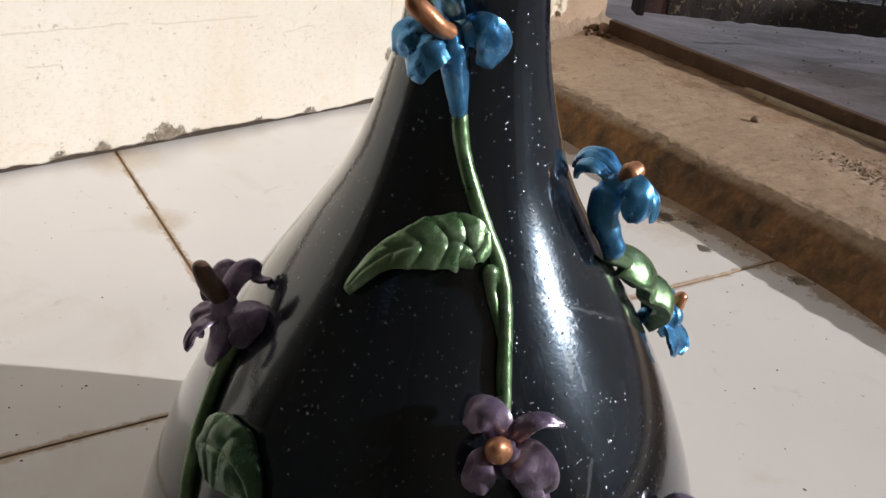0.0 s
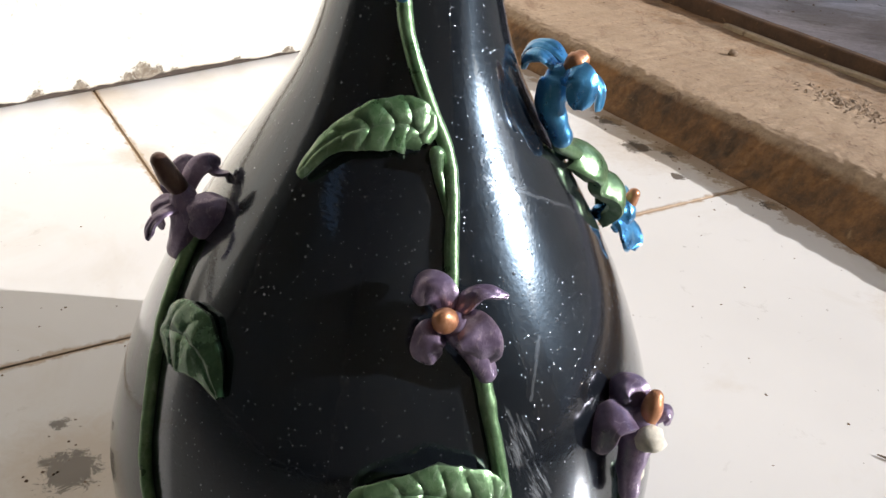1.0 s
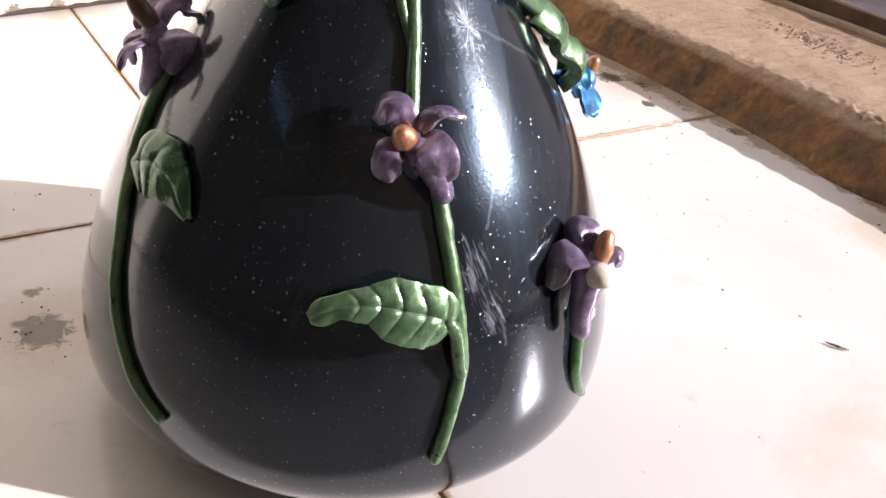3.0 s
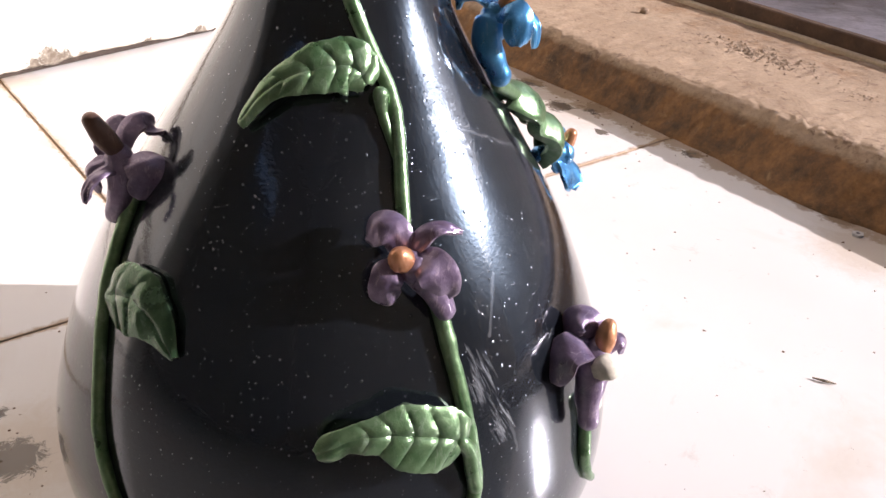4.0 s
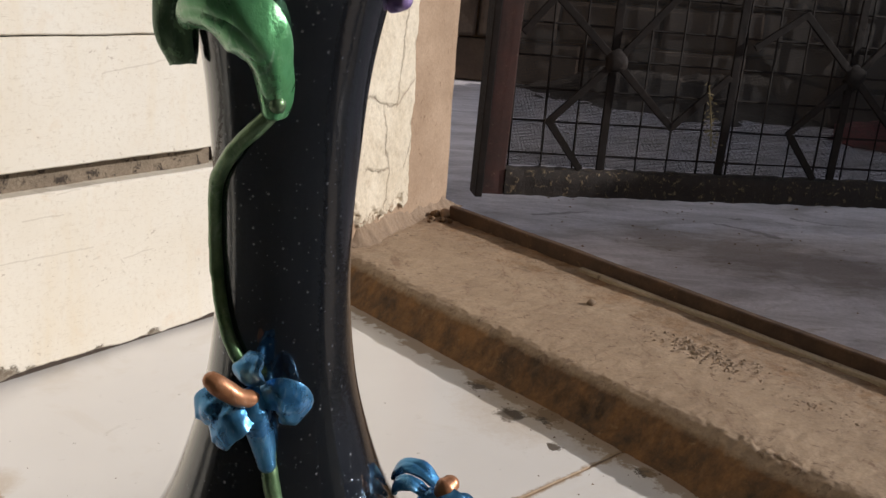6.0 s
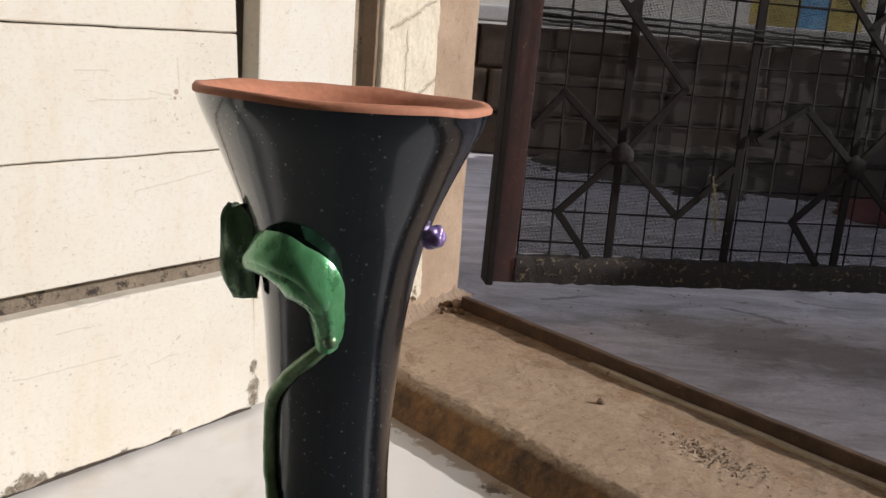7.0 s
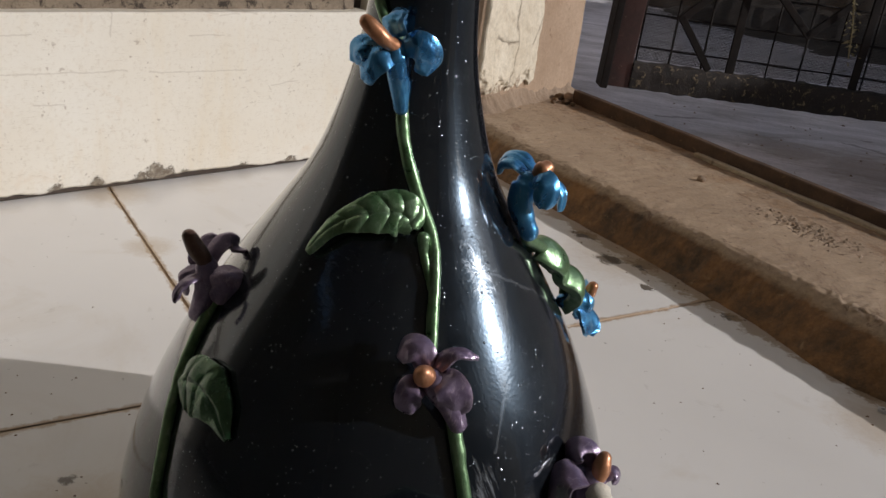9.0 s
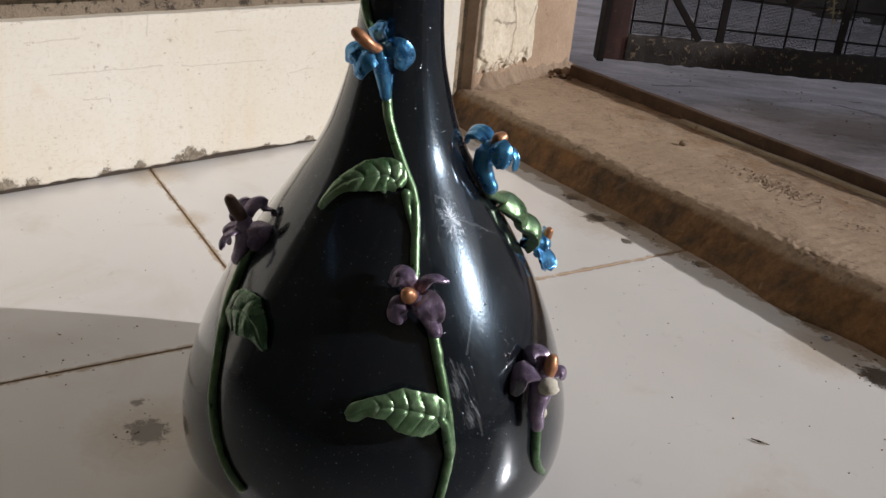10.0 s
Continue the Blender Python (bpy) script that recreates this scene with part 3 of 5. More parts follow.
M_YARD = yard_material()
M_BLOCK = surface("brown_stone_block", (0.088, 0.056, 0.036), (0.058, 0.036, 0.024), (0.042, 0.028, 0.019), 0.9, 120, 8, 26, 0.6, 1.0, 0.005)
M_PALE = surface("pale_grey_slab", (0.62, 0.60, 0.58), (0.50, 0.48, 0.46), (0.30, 0.27, 0.24), 0.85, 150, 6, 22, 0.62, 0.8, 0.003)
M_SOIL = surface("dark_earth", (0.055, 0.040, 0.030), (0.035, 0.026, 0.020), (0.10, 0.075, 0.05), 0.95, 120, 9, 30, 0.62, 1.0, 0.006)
M_STRAW = surface("dry_straw", (0.22, 0.18, 0.09), (0.15, 0.12, 0.06), (0.30, 0.24, 0.12), 0.85, 400, 60, 120)
M_REDCLOTH = surface("dull_red_cloth", (0.17, 0.028, 0.030), (0.11, 0.02, 0.025), (0.10, 0.02, 0.02), 0.9, 300, 14, 40)
M_YELLOW = surface("chipped_yellow_paint", (0.55, 0.42, 0.10), (0.45, 0.34, 0.09), (0.3, 0.24, 0.12), 0.6, 200, 14, 40)
M_WALL = surface("plain_room_wall", (0.70, 0.67, 0.61), (0.64, 0.60, 0.54), (0.52, 0.48, 0.42), 0.85, 200, 3, 10, 0.7)
M_CEIL = surface("room_ceiling", (0.76, 0.75, 0.72), (0.70, 0.68, 0.65), (0.42, 0.40, 0.37), 0.9, 200, 3, 10, 0.7)
M_BLACK = lacquer_material()
M_CLAY = surface("terracotta", (0.56, 0.24, 0.14), (0.50, 0.20, 0.115), (0.38, 0.16, 0.10), 0.75, 300, 30, 90, 0.66, 0.5, 0.0008)
M_BLUE = pearl("pearl_blue", (0.040, 0.205, 0.47), (0.095, 0.35, 0.62), (0.46, 0.70, 0.85), 0.76, 0.29)
M_PURPLE = pearl("pearl_purple", (0.140, 0.100, 0.172), (0.280, 0.218, 0.320), (0.64, 0.54, 0.60), 0.42, 0.33)
M_LILAC = pearl("pearl_lilac", (0.20, 0.13, 0.34), (0.30, 0.22, 0.45), (0.55, 0.48, 0.62), 0.45, 0.36)
M_GREEN = pearl("pearl_green", (0.068, 0.155, 0.062), (0.19, 0.31, 0.165), (0.44, 0.54, 0.42), 0.58, 0.32)
# the leaf green darkened, as shade on leaves turned away from the sun
M_GREEN_SHADED = pearl("shaded_green", (0.034, 0.092, 0.042), (0.085, 0.170, 0.085), (0.28, 0.42, 0.32), 0.55, 0.22)
# copper darkened to paint shade on the curling flower's stamen
M_COPPER_SHADED = pearl("copper_shaded", (0.090, 0.048, 0.034), (0.150, 0.085, 0.062), (0.26, 0.17, 0.13), 0.45, 0.40)
# the leaf green brightened, painting strong light onto the neck leaf
M_GREEN_LIT = pearl("pearl_green_lit", (0.055, 0.26, 0.095), (0.14, 0.45, 0.20), (0.58, 0.80, 0.62), 0.50, 0.27)
M_COPPER = pearl("pearl_copper", (0.40, 0.17, 0.08), (0.56, 0.27, 0.14), (0.66, 0.40, 0.27), 0.55, 0.38)
M_BARE = surface("bare_white_clay", (0.72, 0.68, 0.58), (0.62, 0.57, 0.47), (0.5, 0.44, 0.35), 0.9, 500, 60, 120)


# ---- building helpers ----
def shaded(me, smooth=True):
    for p in me.polygons:
        p.use_smooth = smooth
    return me


def part(name, bm, material, parent=None, label="", smooth=False):
    """One mesh object out of a bmesh, under its thing or part."""
    me = bpy.data.meshes.new(name)
    bmesh.ops.recalc_face_normals(bm, faces=bm.faces)
    bm.to_mesh(me)
    bm.free()
    me.materials.append(material)
    shaded(me, smooth)
    if name in ("petal", "leaf"):
        me.set_sharp_from_angle(angle=radians(58))
    ob = new(name, me)
    if parent is not None:
        ob.parent = parent
    return tagged(ob, label) if label else ob


def thing(name, label, category, at=(0, 0, 0), group="", kind=""):
    ob = new(name)
    ob.location = at
    ob.empty_display_size = 0.02
    bpy.context.view_layer.update()
    return tagged(ob, label, category, group, kind)


def adopt(ob, parent):
    """Put a world-placed mesh under a thing that stands away from the origin."""
    ob.parent = parent
    ob.matrix_parent_inverse = Matrix.Translation(-Vector(parent.location))
    return ob


def box(x0, x1, y0, y1, z0, z1, bevel=0.0, m=Matrix()):
    bm = bmesh.new()
    r = bmesh.ops.create_cube(bm, size=1.0)
    for v in r["verts"]:
        v.co = Vector(((x0 + x1) / 2 + v.co.x * (x1 - x0), (y0 + y1) / 2 + v.co.y * (y1 - y0), (z0 + z1) / 2 + v.co.z * (z1 - z0)))
    if bevel:
        bmesh.ops.bevel(bm, geom=bm.edges[:] + bm.verts[:], offset=bevel, segments=2, affect="EDGES", profile=0.6)
    bm.transform(m)
    return bm


def grid(point, nu, nv, bm=None, closed_u=False):
    """A sheet of quads over point(u, v), u and v from 0 to 1."""
    bm = bm or bmesh.new()
    rows = [[bm.verts.new(point(i / nu, j / nv)) for j in range(nv + 1)] for i in range(nu if closed_u else nu + 1)]
    for i in range(nu):
        a, b = rows[i], rows[(i + 1) % len(rows)]
        for j in range(nv):
            bm.faces.new((a[j], b[j], b[j + 1], a[j + 1]))
    return bm, rows


def shell(point, nu, nv, thick):
    """A closed sheet with thickness over point(u, v), thinner towards its rim."""
    P = [[Vector(point(i / nu, j / nv)) for j in range(nv + 1)] for i in range(nu + 1)]
    bm = bmesh.new()
    top, low = [], []
    for i in range(nu + 1):
        a, b = [], []
        for j in range(nv + 1):
            du = P[min(i + 1, nu)][j] - P[max(i - 1, 0)][j]
            dv = P[i][min(j + 1, nv)] - P[i][max(j - 1, 0)]
            n = du.cross(dv)
            n = n.normalized() if n.length > 1e-12 else Vector((0, 0, 1))
            edge = min(i + 0.5, nu - i + 0.5, j + 0.5, nv - j + 0.5)
            h = thick * 0.5 * min(1.0, 0.70 + 0.3 * edge)
            a.append(bm.verts.new(P[i][j] + n * h))
            b.append(bm.verts.new(P[i][j] - n * h))
        top.append(a)
        low.append(b)
    for i in range(nu):
        for j in range(nv):
            bm.faces.new((top[i][j], top[i + 1][j], top[i + 1][j + 1], top[i][j + 1]))
            bm.faces.new((low[i][j], low[i][j + 1], low[i + 1][j + 1], low[i + 1][j]))
    for i in range(nu):
        bm.faces.new((top[i][0], low[i][0], low[i + 1][0], top[i + 1][0]))
        bm.faces.new((top[i][nv], top[i + 1][nv], low[i + 1][nv], low[i][nv]))
    for j in range(nv):
        bm.faces.new((top[0][j], top[0][j + 1], low[0][j + 1], low[0][j]))
        bm.faces.new((top[nu][j], low[nu][j], low[nu][j + 1], top[nu][j + 1]))
    bmesh.ops.remove_doubles(bm, verts=bm.verts, dist=1e-6)
    return bm


def smooth_line(points, per=6):
    """A Catmull-Rom line through points of any dimension."""
    p = [np.array(q, float) for q in points]
    p = [2 * p[0] - p[1], *p, 2 * p[-1] - p[-2]]
    out = []
    for a, b, c, d in zip(p, p[1:], p[2:], p[3:]):
        for k in range(per):
            t = k / per
            out.append(0.5 * (2 * b + (c - a) * t + (2 * a - 5 * b + 4 * c - d) * t * t + (3 * b - a - 3 * c + d) * t ** 3))
    out.append(p[-2])
    return out


def tube(points, radii, sides=10, wobble=0.0):
    """A round bar along points, with rounded ends."""
    pts = [Vector(q) for q in points]
    rr = list(radii) if hasattr(radii, "__len__") else [radii] * len(pts)
    head, tail = (pts[0] - pts[1]).normalized(), (pts[-1] - pts[-2]).normalized()
    r0, r1 = rr[0], rr[-1]
    for w in (28, 55, 76):
        k = radians(w)
        pts.insert(0, Vector(points[0]) + head * r0 * math.sin(k))
        rr.insert(0, r0 * math.cos(k))
        pts.append(Vector(points[-1]) + tail * r1 * math.sin(k))
        rr.append(r1 * math.cos(k))
    radii = rr
    n = len(pts)
    bm = bmesh.new()
    rings = []
    side = None
    for i, c in enumerate(pts):
        d = (pts[min(i + 1, n - 1)] - pts[max(i - 1, 0)]).normalized()
        if side is None:
            side = d.orthogonal().normalized()
        side = (side - d * side.dot(d)).normalized()
        other = d.cross(side)
        r = radii[i] if hasattr(radii, "__len__") else radii
        ring = []
        for k in range(sides):
            w = 2 * math.pi * k / sides
            q = c + (side * math.cos(w) + other * math.sin(w)) * r
            if wobble:
                q += (q - c) * wobble * noise.noise(q * 160)
            ring.append(bm.verts.new(q))
        rings.append(ring)
    for a, b in zip(rings, rings[1:]):
        for k in range(sides):
            bm.faces.new((a[k], a[(k + 1) % sides], b[(k + 1) % sides], b[k]))
    for ring, c, d in ((rings[0], pts[0], head), (rings[-1], pts[-1], tail)):
        tip = bm.verts.new(c + d * 0.00002)
        for k in range(sides):
            bm.faces.new((ring[k], ring[(k + 1) % sides], tip))
    return bm


# ---- the setting: axes of the doorway ----
EN, ES = Vector((0.787, 0.617, 0)).normalized(), Vector((0.617, -0.787, 0)).normalized()   # out through the doorway; along its sill
WALL_M = Matrix(((EN.x, ES.x, 0, 0), (EN.y, ES.y, 0, 0), (0, 0, 1, 0), (0, 0, 0, 1)))
SILL_H = 0.044
FOOT_N, EDGE_N, TRACK_N = 0.480, 0.510, 0.777


def W(n, s, z=0.0):
    return WALL_M @ Vector((n, s, z))


# floor: glazed tiles on a mortar bed, one corner of four under the vase
TILE_AT, TILE_TURN, TILE, JOINT = Vector((-0.111, 0.1365, 0)), radians(36.9), 0.60, 0.0021
floor = part("floor", box(-2.6, FOOT_N + 0.02, -2.4, 2.6, -0.08, -0.0013, 0, WALL_M), M_GROUT)
tagged(floor, "large glazed off-white floor tiles with rusty joints", "floor", kind="structure")
tile_mesh = None
for i in range(-4, 4):
    for j in range(-4, 4):
        c = TILE_AT + Matrix.Rotation(TILE_TURN, 4, "Z") @ Vector(((i + 0.5) * TILE, (j + 0.5) * TILE, 0))
        n = c.dot(EN)
        if n > FOOT_N + 0.40 or n < -2.3 or abs(c.dot(ES)) > 2.2:
            continue
        if tile_mesh is None:
            h = TILE / 2 - JOINT / 2
            ob = part("tile", box(-h, h, -h, h, -0.010, 0.0, 0.0009), M_TILE, floor)
            tile_mesh = ob.data
        else:
            ob = new("tile", tile_mesh)
            ob.parent = floor
        ob.matrix_world = Matrix.Translation(c) @ Matrix.Rotation(TILE_TURN + (0.0006 * (i - j)), 4, "Z")

# sill: worn cement step between room and yard
S0, S1 = -0.93, 1.05


CROWN = ((-0.93, 0.0), (-0.25, 0.0), (-0.14, 0.001), (-0.05, 0.003), (0.11, 0.004), (0.27, 0.004), (1.3, 0.003))


def sill_point(u, v):
    s = S0 + (S1 - S0) * u
    wob = 0.004 * noise.noise((s * 9, 0.3, 0)) + 0.0022 * noise.noise((s * 40, 2.3, 0))
    hh = SILL_H + float(np.interp(s, [p[0] for p in CROWN], [p[1] for p in CROWN])) + 0.003 * noise.noise((s * 6, 7.1, 0))
    foot = FOOT_N - 0.014 * math.exp(-((s + 0.032) / 0.06) ** 2) + 0.004 * noise.noise((s * 17, 4.4, 0)) + 0.0015 * noise.noise((s * 70, 4.4, 0))
    edge = EDGE_N + wob
    prof = [(foot - 0.005, -0.02), (foot - 0.003, 0.001), (foot + 0.25 * (edge - foot), hh * 0.28), (foot + 0.48 * (edge - foot), hh * 0.58), (edge - 0.0075, hh * 0.82), (edge - 0.0015, hh * 0.95), (edge + 0.0035, hh - 0.0004), (edge + 0.010, hh)]
    k = v * 64
    if k <= 28:
        f = k / 4
        i = min(int(f), 6)
        f -= i
        n, z = prof[i][0] * (1 - f) + prof[i + 1][0] * f, prof[i][1] * (1 - f) + prof[i + 1][1] * f
    else:
        f = (k - 28) / 36
        n, z = prof[-1][0] * (1 - f) + (TRACK_N + 0.006) * f, SILL_H - 0.009 * f + (hh - SILL_H) * (1 - f) ** 3
        z += 0.0016 * noise.noise((s * 22, n * 22, 0)) * min(1, f * 4) + 0.0009 * noise.noise((s * 90, n * 90, 4))
        pit = noise.noise((s * 120, n * 120, 8)) * max(0.0, 1 - ((s + 0.200) / 0.08) ** 2 - ((n - 0.655) / 0.045) ** 2)
        z += 0.0035 * pit
    if z > 0.004:
        crumble = max(0.0, 1 - ((s + 0.048) / 0.050) ** 2) * max(0.0, 1 - ((n - edge - 0.004) / 0.012) ** 2) + 0.7 * max(0.0, 1 - ((s - 0.167) / 0.045) ** 2) * max(0.0, 1 - ((n - edge) / 0.012) ** 2)
        rough = 0.0010 * noise.noise((s * 110, z * 110, n * 110)) + 0.0006 * noise.noise((s * 240, z * 240, n * 240))
        rough += crumble * (0.0026 * noise.noise((s * 150, z * 150, n * 150 + 3)) + 0.0018 * noise.noise((s * 330, z * 330, n * 330)) - 0.001)
        kk = 1.0 if k < 36 else 0.4
        n -= rough * kk * (1 if k < 24 else 0.3)
        z += rough * kk
    return W(n, s, z)


bm, rows = grid(sill_point, 1000, 64)
sill = part("door_sill", bm, M_SILLTOP, smooth=True)
tagged(sill, "worn brown cement door sill with chipped stained edge", "door sill", kind="structure")

# yard outside
YARD_Z = -0.025


def yard_point(u, v):
    s = -4.0 + 9.0 * v
    n = 0.784 + 6.5 * u ** 1.6
    z = YARD_Z + 0.004 * noise.noise((n * 5, s * 5, 0)) + 0.002 * noise.noise((n * 19, s * 19, 3))
    return W(n, s, z)


bm, rows = grid(yard_point, 110, 200)
yard = part("ground", bm, M_YARD, smooth=True)
tagged(yard, "rough lilac-grey cement yard outside the doorway", "ground", kind="structure")

outer = part("ground_outer", box(-60, 60, -60, 60, -0.20, -0.095), M_YARD)
tagged(outer, "flat grey ground reaching far round the house", "ground", kind="structure")

# reveal of the doorway: splayed cement pillar with a skin of peeling plaster
RU, RN = Vector((0.462, 0.887, 0)).normalized(), Vector((0.887, -0.462, 0)).normalized()   # along the reveal, outwards; off its face
REV_M = Matrix(((RU.x, RN.x, 0, 0.0), (RU.y, RN.y, 0, 0.875), (0, 0, 1, 0), (0, 0, 0, 1)))
PILLAR_U, PLASTER_U = 0.326, 0.157


def pillar_point(u, v):
    """Hand-rendered face and outer corner of the pillar, uneven and worn round at the edge."""
    z = -0.03 + 2.13 * v ** 1.6
    loop = [(-0.02, -0.30), (-0.02, 0.0)] + [(-0.02 + (PILLAR_U - 0.008 + 0.02) * k / 16, 0.0) for k in range(1, 17)] + [(PILLAR_U - 0.0025, -0.0022), (PILLAR_U, -0.008), (PILLAR_U, -0.10), (PILLAR_U, -0.30)]
    a, o = loop[int(round(u * (len(loop) - 1)))]
    if o > -0.05:
        o += 0.0016 * noise.noise((a * 14, z * 9, 3)) + 0.0008 * noise.noise((a * 60, z * 60, 5))
        a += (0.0022 * noise.noise((z * 13, 2.0, 4)) + 0.0012 * noise.noise((z * 60, 2.0, 4)) + 0.010 * max(0.0, 1 - z / 0.13) ** 2) * (1 if a > PILLAR_U - 0.02 else 0)
    return REV_M @ Vector((a, o, z))


bm, rows = grid(pillar_point, 21, 170)
pillar = part("wall_reveal", bm, M_CEMENT, smooth=True)
tagged(pillar, "brown cement-rendered pillar beside the doorway", "wall", kind="structure")


def plaster_point(u, v):
    a = -0.012 + (PLASTER_U + 0.012) * u
    foot = 0.044 + 0.022 + 0.016 * noise.noise((u * 5, 3.1, 0)) + 0.010 * noise.noise((u * 19, 5.1, 0))
    z = foot + (2.10 - foot) * v ** 2.2
    right = 0.004 * noise.noise((z * 18, 1.7, 0)) + 0.0022 * noise.noise((z * 70, 1.7, 0)) if u > 0.98 else 0.0
    out = 0.007 + 0.0018 * noise.noise((a * 30, z * 30, 0)) + 0.0012 * noise.noise((a * 90, z * 90, 0))
    flake = 0.7 * noise.noise((a * 30, z * 16, 9.0)) + 0.30 * noise.noise((a * 120, z * 90, 2.0)) + 1.5 * max(0.0, 1 - (z - 0.045) / 0.075) - 0.32
    flake -= 0.5 * max(0.0, 1 - abs(z - 0.22) / 0.11)
    out -= 0.0056 * min(1.0, max(0.0, (flake - 0.42) / 0.08))
    out += 0.0030 * max(0.0, 1 - (z - 0.045) / 0.07) * noise.noise((a * 55, z * 55, 6.0))
    if u in (0.0, 1.0) or v == 0.0:
        out = -0.003
    return REV_M @ Vector((a + right, out, z))


bm, rows = grid(plaster_point, 90, 400)
plaster = part("wall_plaster", bm, M_PLASTER, smooth=True)
tagged(plaster, "cracked peeling cream plaster on the reveal", "wall", kind="structure")

# mortar and dirt heaped along the foot of the reveal


def fillet_point(u, v):
    a = -0.015 + (PILLAR_U + 0.03) * u
    h = 0.030 - 0.010 * u + 0.016 * noise.noise((a * 18, 1.0, 0)) + 0.012 * math.exp(-((u - 0.30) / 0.12) ** 2) + 0.004 * noise.noise((a * 40, 1.0, 0))
    w = 0.018 + 0.008 * noise.noise((a * 17, 6.0, 0)) + 0.012 * math.exp(-((u - 0.10) / 0.2) ** 2) + 0.004 * noise.noise((a * 60, 6.0, 0))
    ends = min(1.0, u * 12, (1 - u) * 12)
    o = -0.006 + (w + 0.010) * v
    z = SILL_H - 0.008 * u - 0.004 + (h + 0.004) * ends * (1 - v) ** 2.2
    z += (0.0055 * noise.noise((a * 34, o * 34, 2)) + 0.0034 * noise.noise((a * 110, o * 110, 2)) + 0.0016 * noise.noise((a * 260, o * 260, 2))) * (1 - v)
    return REV_M @ Vector((a, o + 0.0025 * noise.noise((a * 60, z * 60, 5)), z))


bm, rows = grid(fillet_point, 150, 24)
fillet = part("mortar_fillet", bm, M_SILL, smooth=False)
tagged(fillet, "brown mortar and dirt heaped where pillar meets sill", "mortar", kind="structure")


def lump(at, size, squash=0.6, seed=0, fine=2):
    bm = bmesh.new()
    bmesh.ops.create_icosphere(bm, subdivisions=fine, radius=size)
    for v in bm.verts:
        v.co *= 1 + 0.35 * noise.noise(v.co / size * 1.3 + Vector((seed, 0, 0)))
        v.co.z *= squash
        v.co += Vector(at)
    return bm


# boarded door leaf folded back beside the doorway
DOOR_A, DOOR_B = Vector((-0.4338, 0.3746, 0)), Vector((-0.1377, 0.7134, 0))
DU = (DOOR_B - DOOR_A).normalized()
DOUT = Vector((DU.y, -DU.x, 0))          # faces the room
DOOR_M = Matrix(((DU.x, DOUT.x, 0, DOOR_A.x), (DU.y, DOUT.y, 0, DOOR_A.y), (0, 0, 1, 0), (0, 0, 0, 1)))


def board(u0, u1, z0, z1, ragged=0.0, thick=0.030, seed=0.0, tilt0=0.0, tilt1=0.0):
    """A painted board with uneven long edges, its face towards the room."""
    nu = max(8, int((u1 - u0) / 0.006))

    def high(u):
        return z1 + tilt1 * (u - 0.44) + 0.0008 * noise.noise((u * 22, seed, 5)) + 0.0004 * noise.noise((u * 120, seed, 5))

    def low(u):
        return z0 + tilt0 * (u - 0.44) + (ragged * (noise.noise((u * 26, seed, 0)) + 0.6 * noise.noise((u * 90, seed, 0))) if ragged else 0.0008 * noise.noise((u * 22, seed - 2, 5)) + 0.0004 * noise.noise((u * 90, seed, 0)))

    def pt(a, b):
        u = u0 + (u1 - u0) * a
        seq = [(-thick, 0.0), (-0.002, 0.0), (0.0, 0.012), (0.0, 0.25), (0.0, 0.5), (0.0, 0.75), (0.0, 0.988), (-0.002, 1.0), (-thick, 1.0)]
        k = min(int(round(b * 8)), 8)
        y, f = seq[k]
        zl = low(u)
        z = zl + (high(u) - zl) * f
        u -= 0.060 * z * a          # the leaf has sagged on its hinges
        y += 0.0006 * noise.noise((u * 14, z * 14, seed))
        return DOOR_M @ Vector((u, y, z))

    bm, rows = grid(pt, nu, 8)
    for ring in (rows[0], rows[-1]):
        bm.faces.new(ring)
    return bm


door = part("door_1", box(-0.75, 0.430, -0.048, -0.0305, 0.018, 2.02, 0, DOOR_M), M_WOOD)
tagged(door, "open door leaf of cream-painted horizontal boards, paint chipped along the foot", "door", kind="structure")
edges = [0.0060, 0.184, 0.2070, 0.3295, 0.3310, 0.4560, 0.4575, 0.582, 0.5835, 0.708, 0.7095, 0.834]
TILT = [0] * 12
for k in range(0, 12, 2):
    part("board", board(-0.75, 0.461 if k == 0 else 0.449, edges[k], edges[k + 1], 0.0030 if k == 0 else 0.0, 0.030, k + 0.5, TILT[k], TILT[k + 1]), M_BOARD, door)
for k in range(9):
    z = 0.8355 + k * 0.1255
    part("board", board(-0.75, 0.449, z, z + 0.1240, 0, 0.030, k + 20.5), M_BOARD, door)
part("slot_batten", box(-0.75, 0.436, -0.0300, -0.019, 0.175, 0.214, 0.001, DOOR_M), M_SLOT, door, "bare dirty batten in the gap between boards")

# dark strip added to give the gap beside the post its shade
part("gap_shade_strip", box(0.4300, 0.4560, -0.040, -0.031, 0.012, 2.02, 0.001, DOOR_M), M_WOOD_GAP_SHADE, door, "dark strip added as shade in the gap beside the post")

# recessed dark strip, added for the shade below the lowest board
part("foot_shade_strip", box(-0.75, 0.458, -0.030, -0.0050, 0.0012, 0.0125, 0.001, DOOR_M), M_WOOD_GAP_SHADE, door, "dark strip added as shade under the lowest board")

# narrow painted post between leaf and pillar
post = part("door_post", box(0.457, 0.611, -0.040, -0.004, 0.004, 2.06, 0.003, DOOR_M), M_BOARD)
tagged(post, "cream-painted narrow door frame post", "door frame", kind="structure")
strip = part("gap_strip", box(0.6115, 0.652, -0.034, -0.016, 0.004, 2.06, 0.002, DOOR_M), M_WOOD)
tagged(strip, "brown strip filling the gap between post and reveal", "door frame", kind="structure")
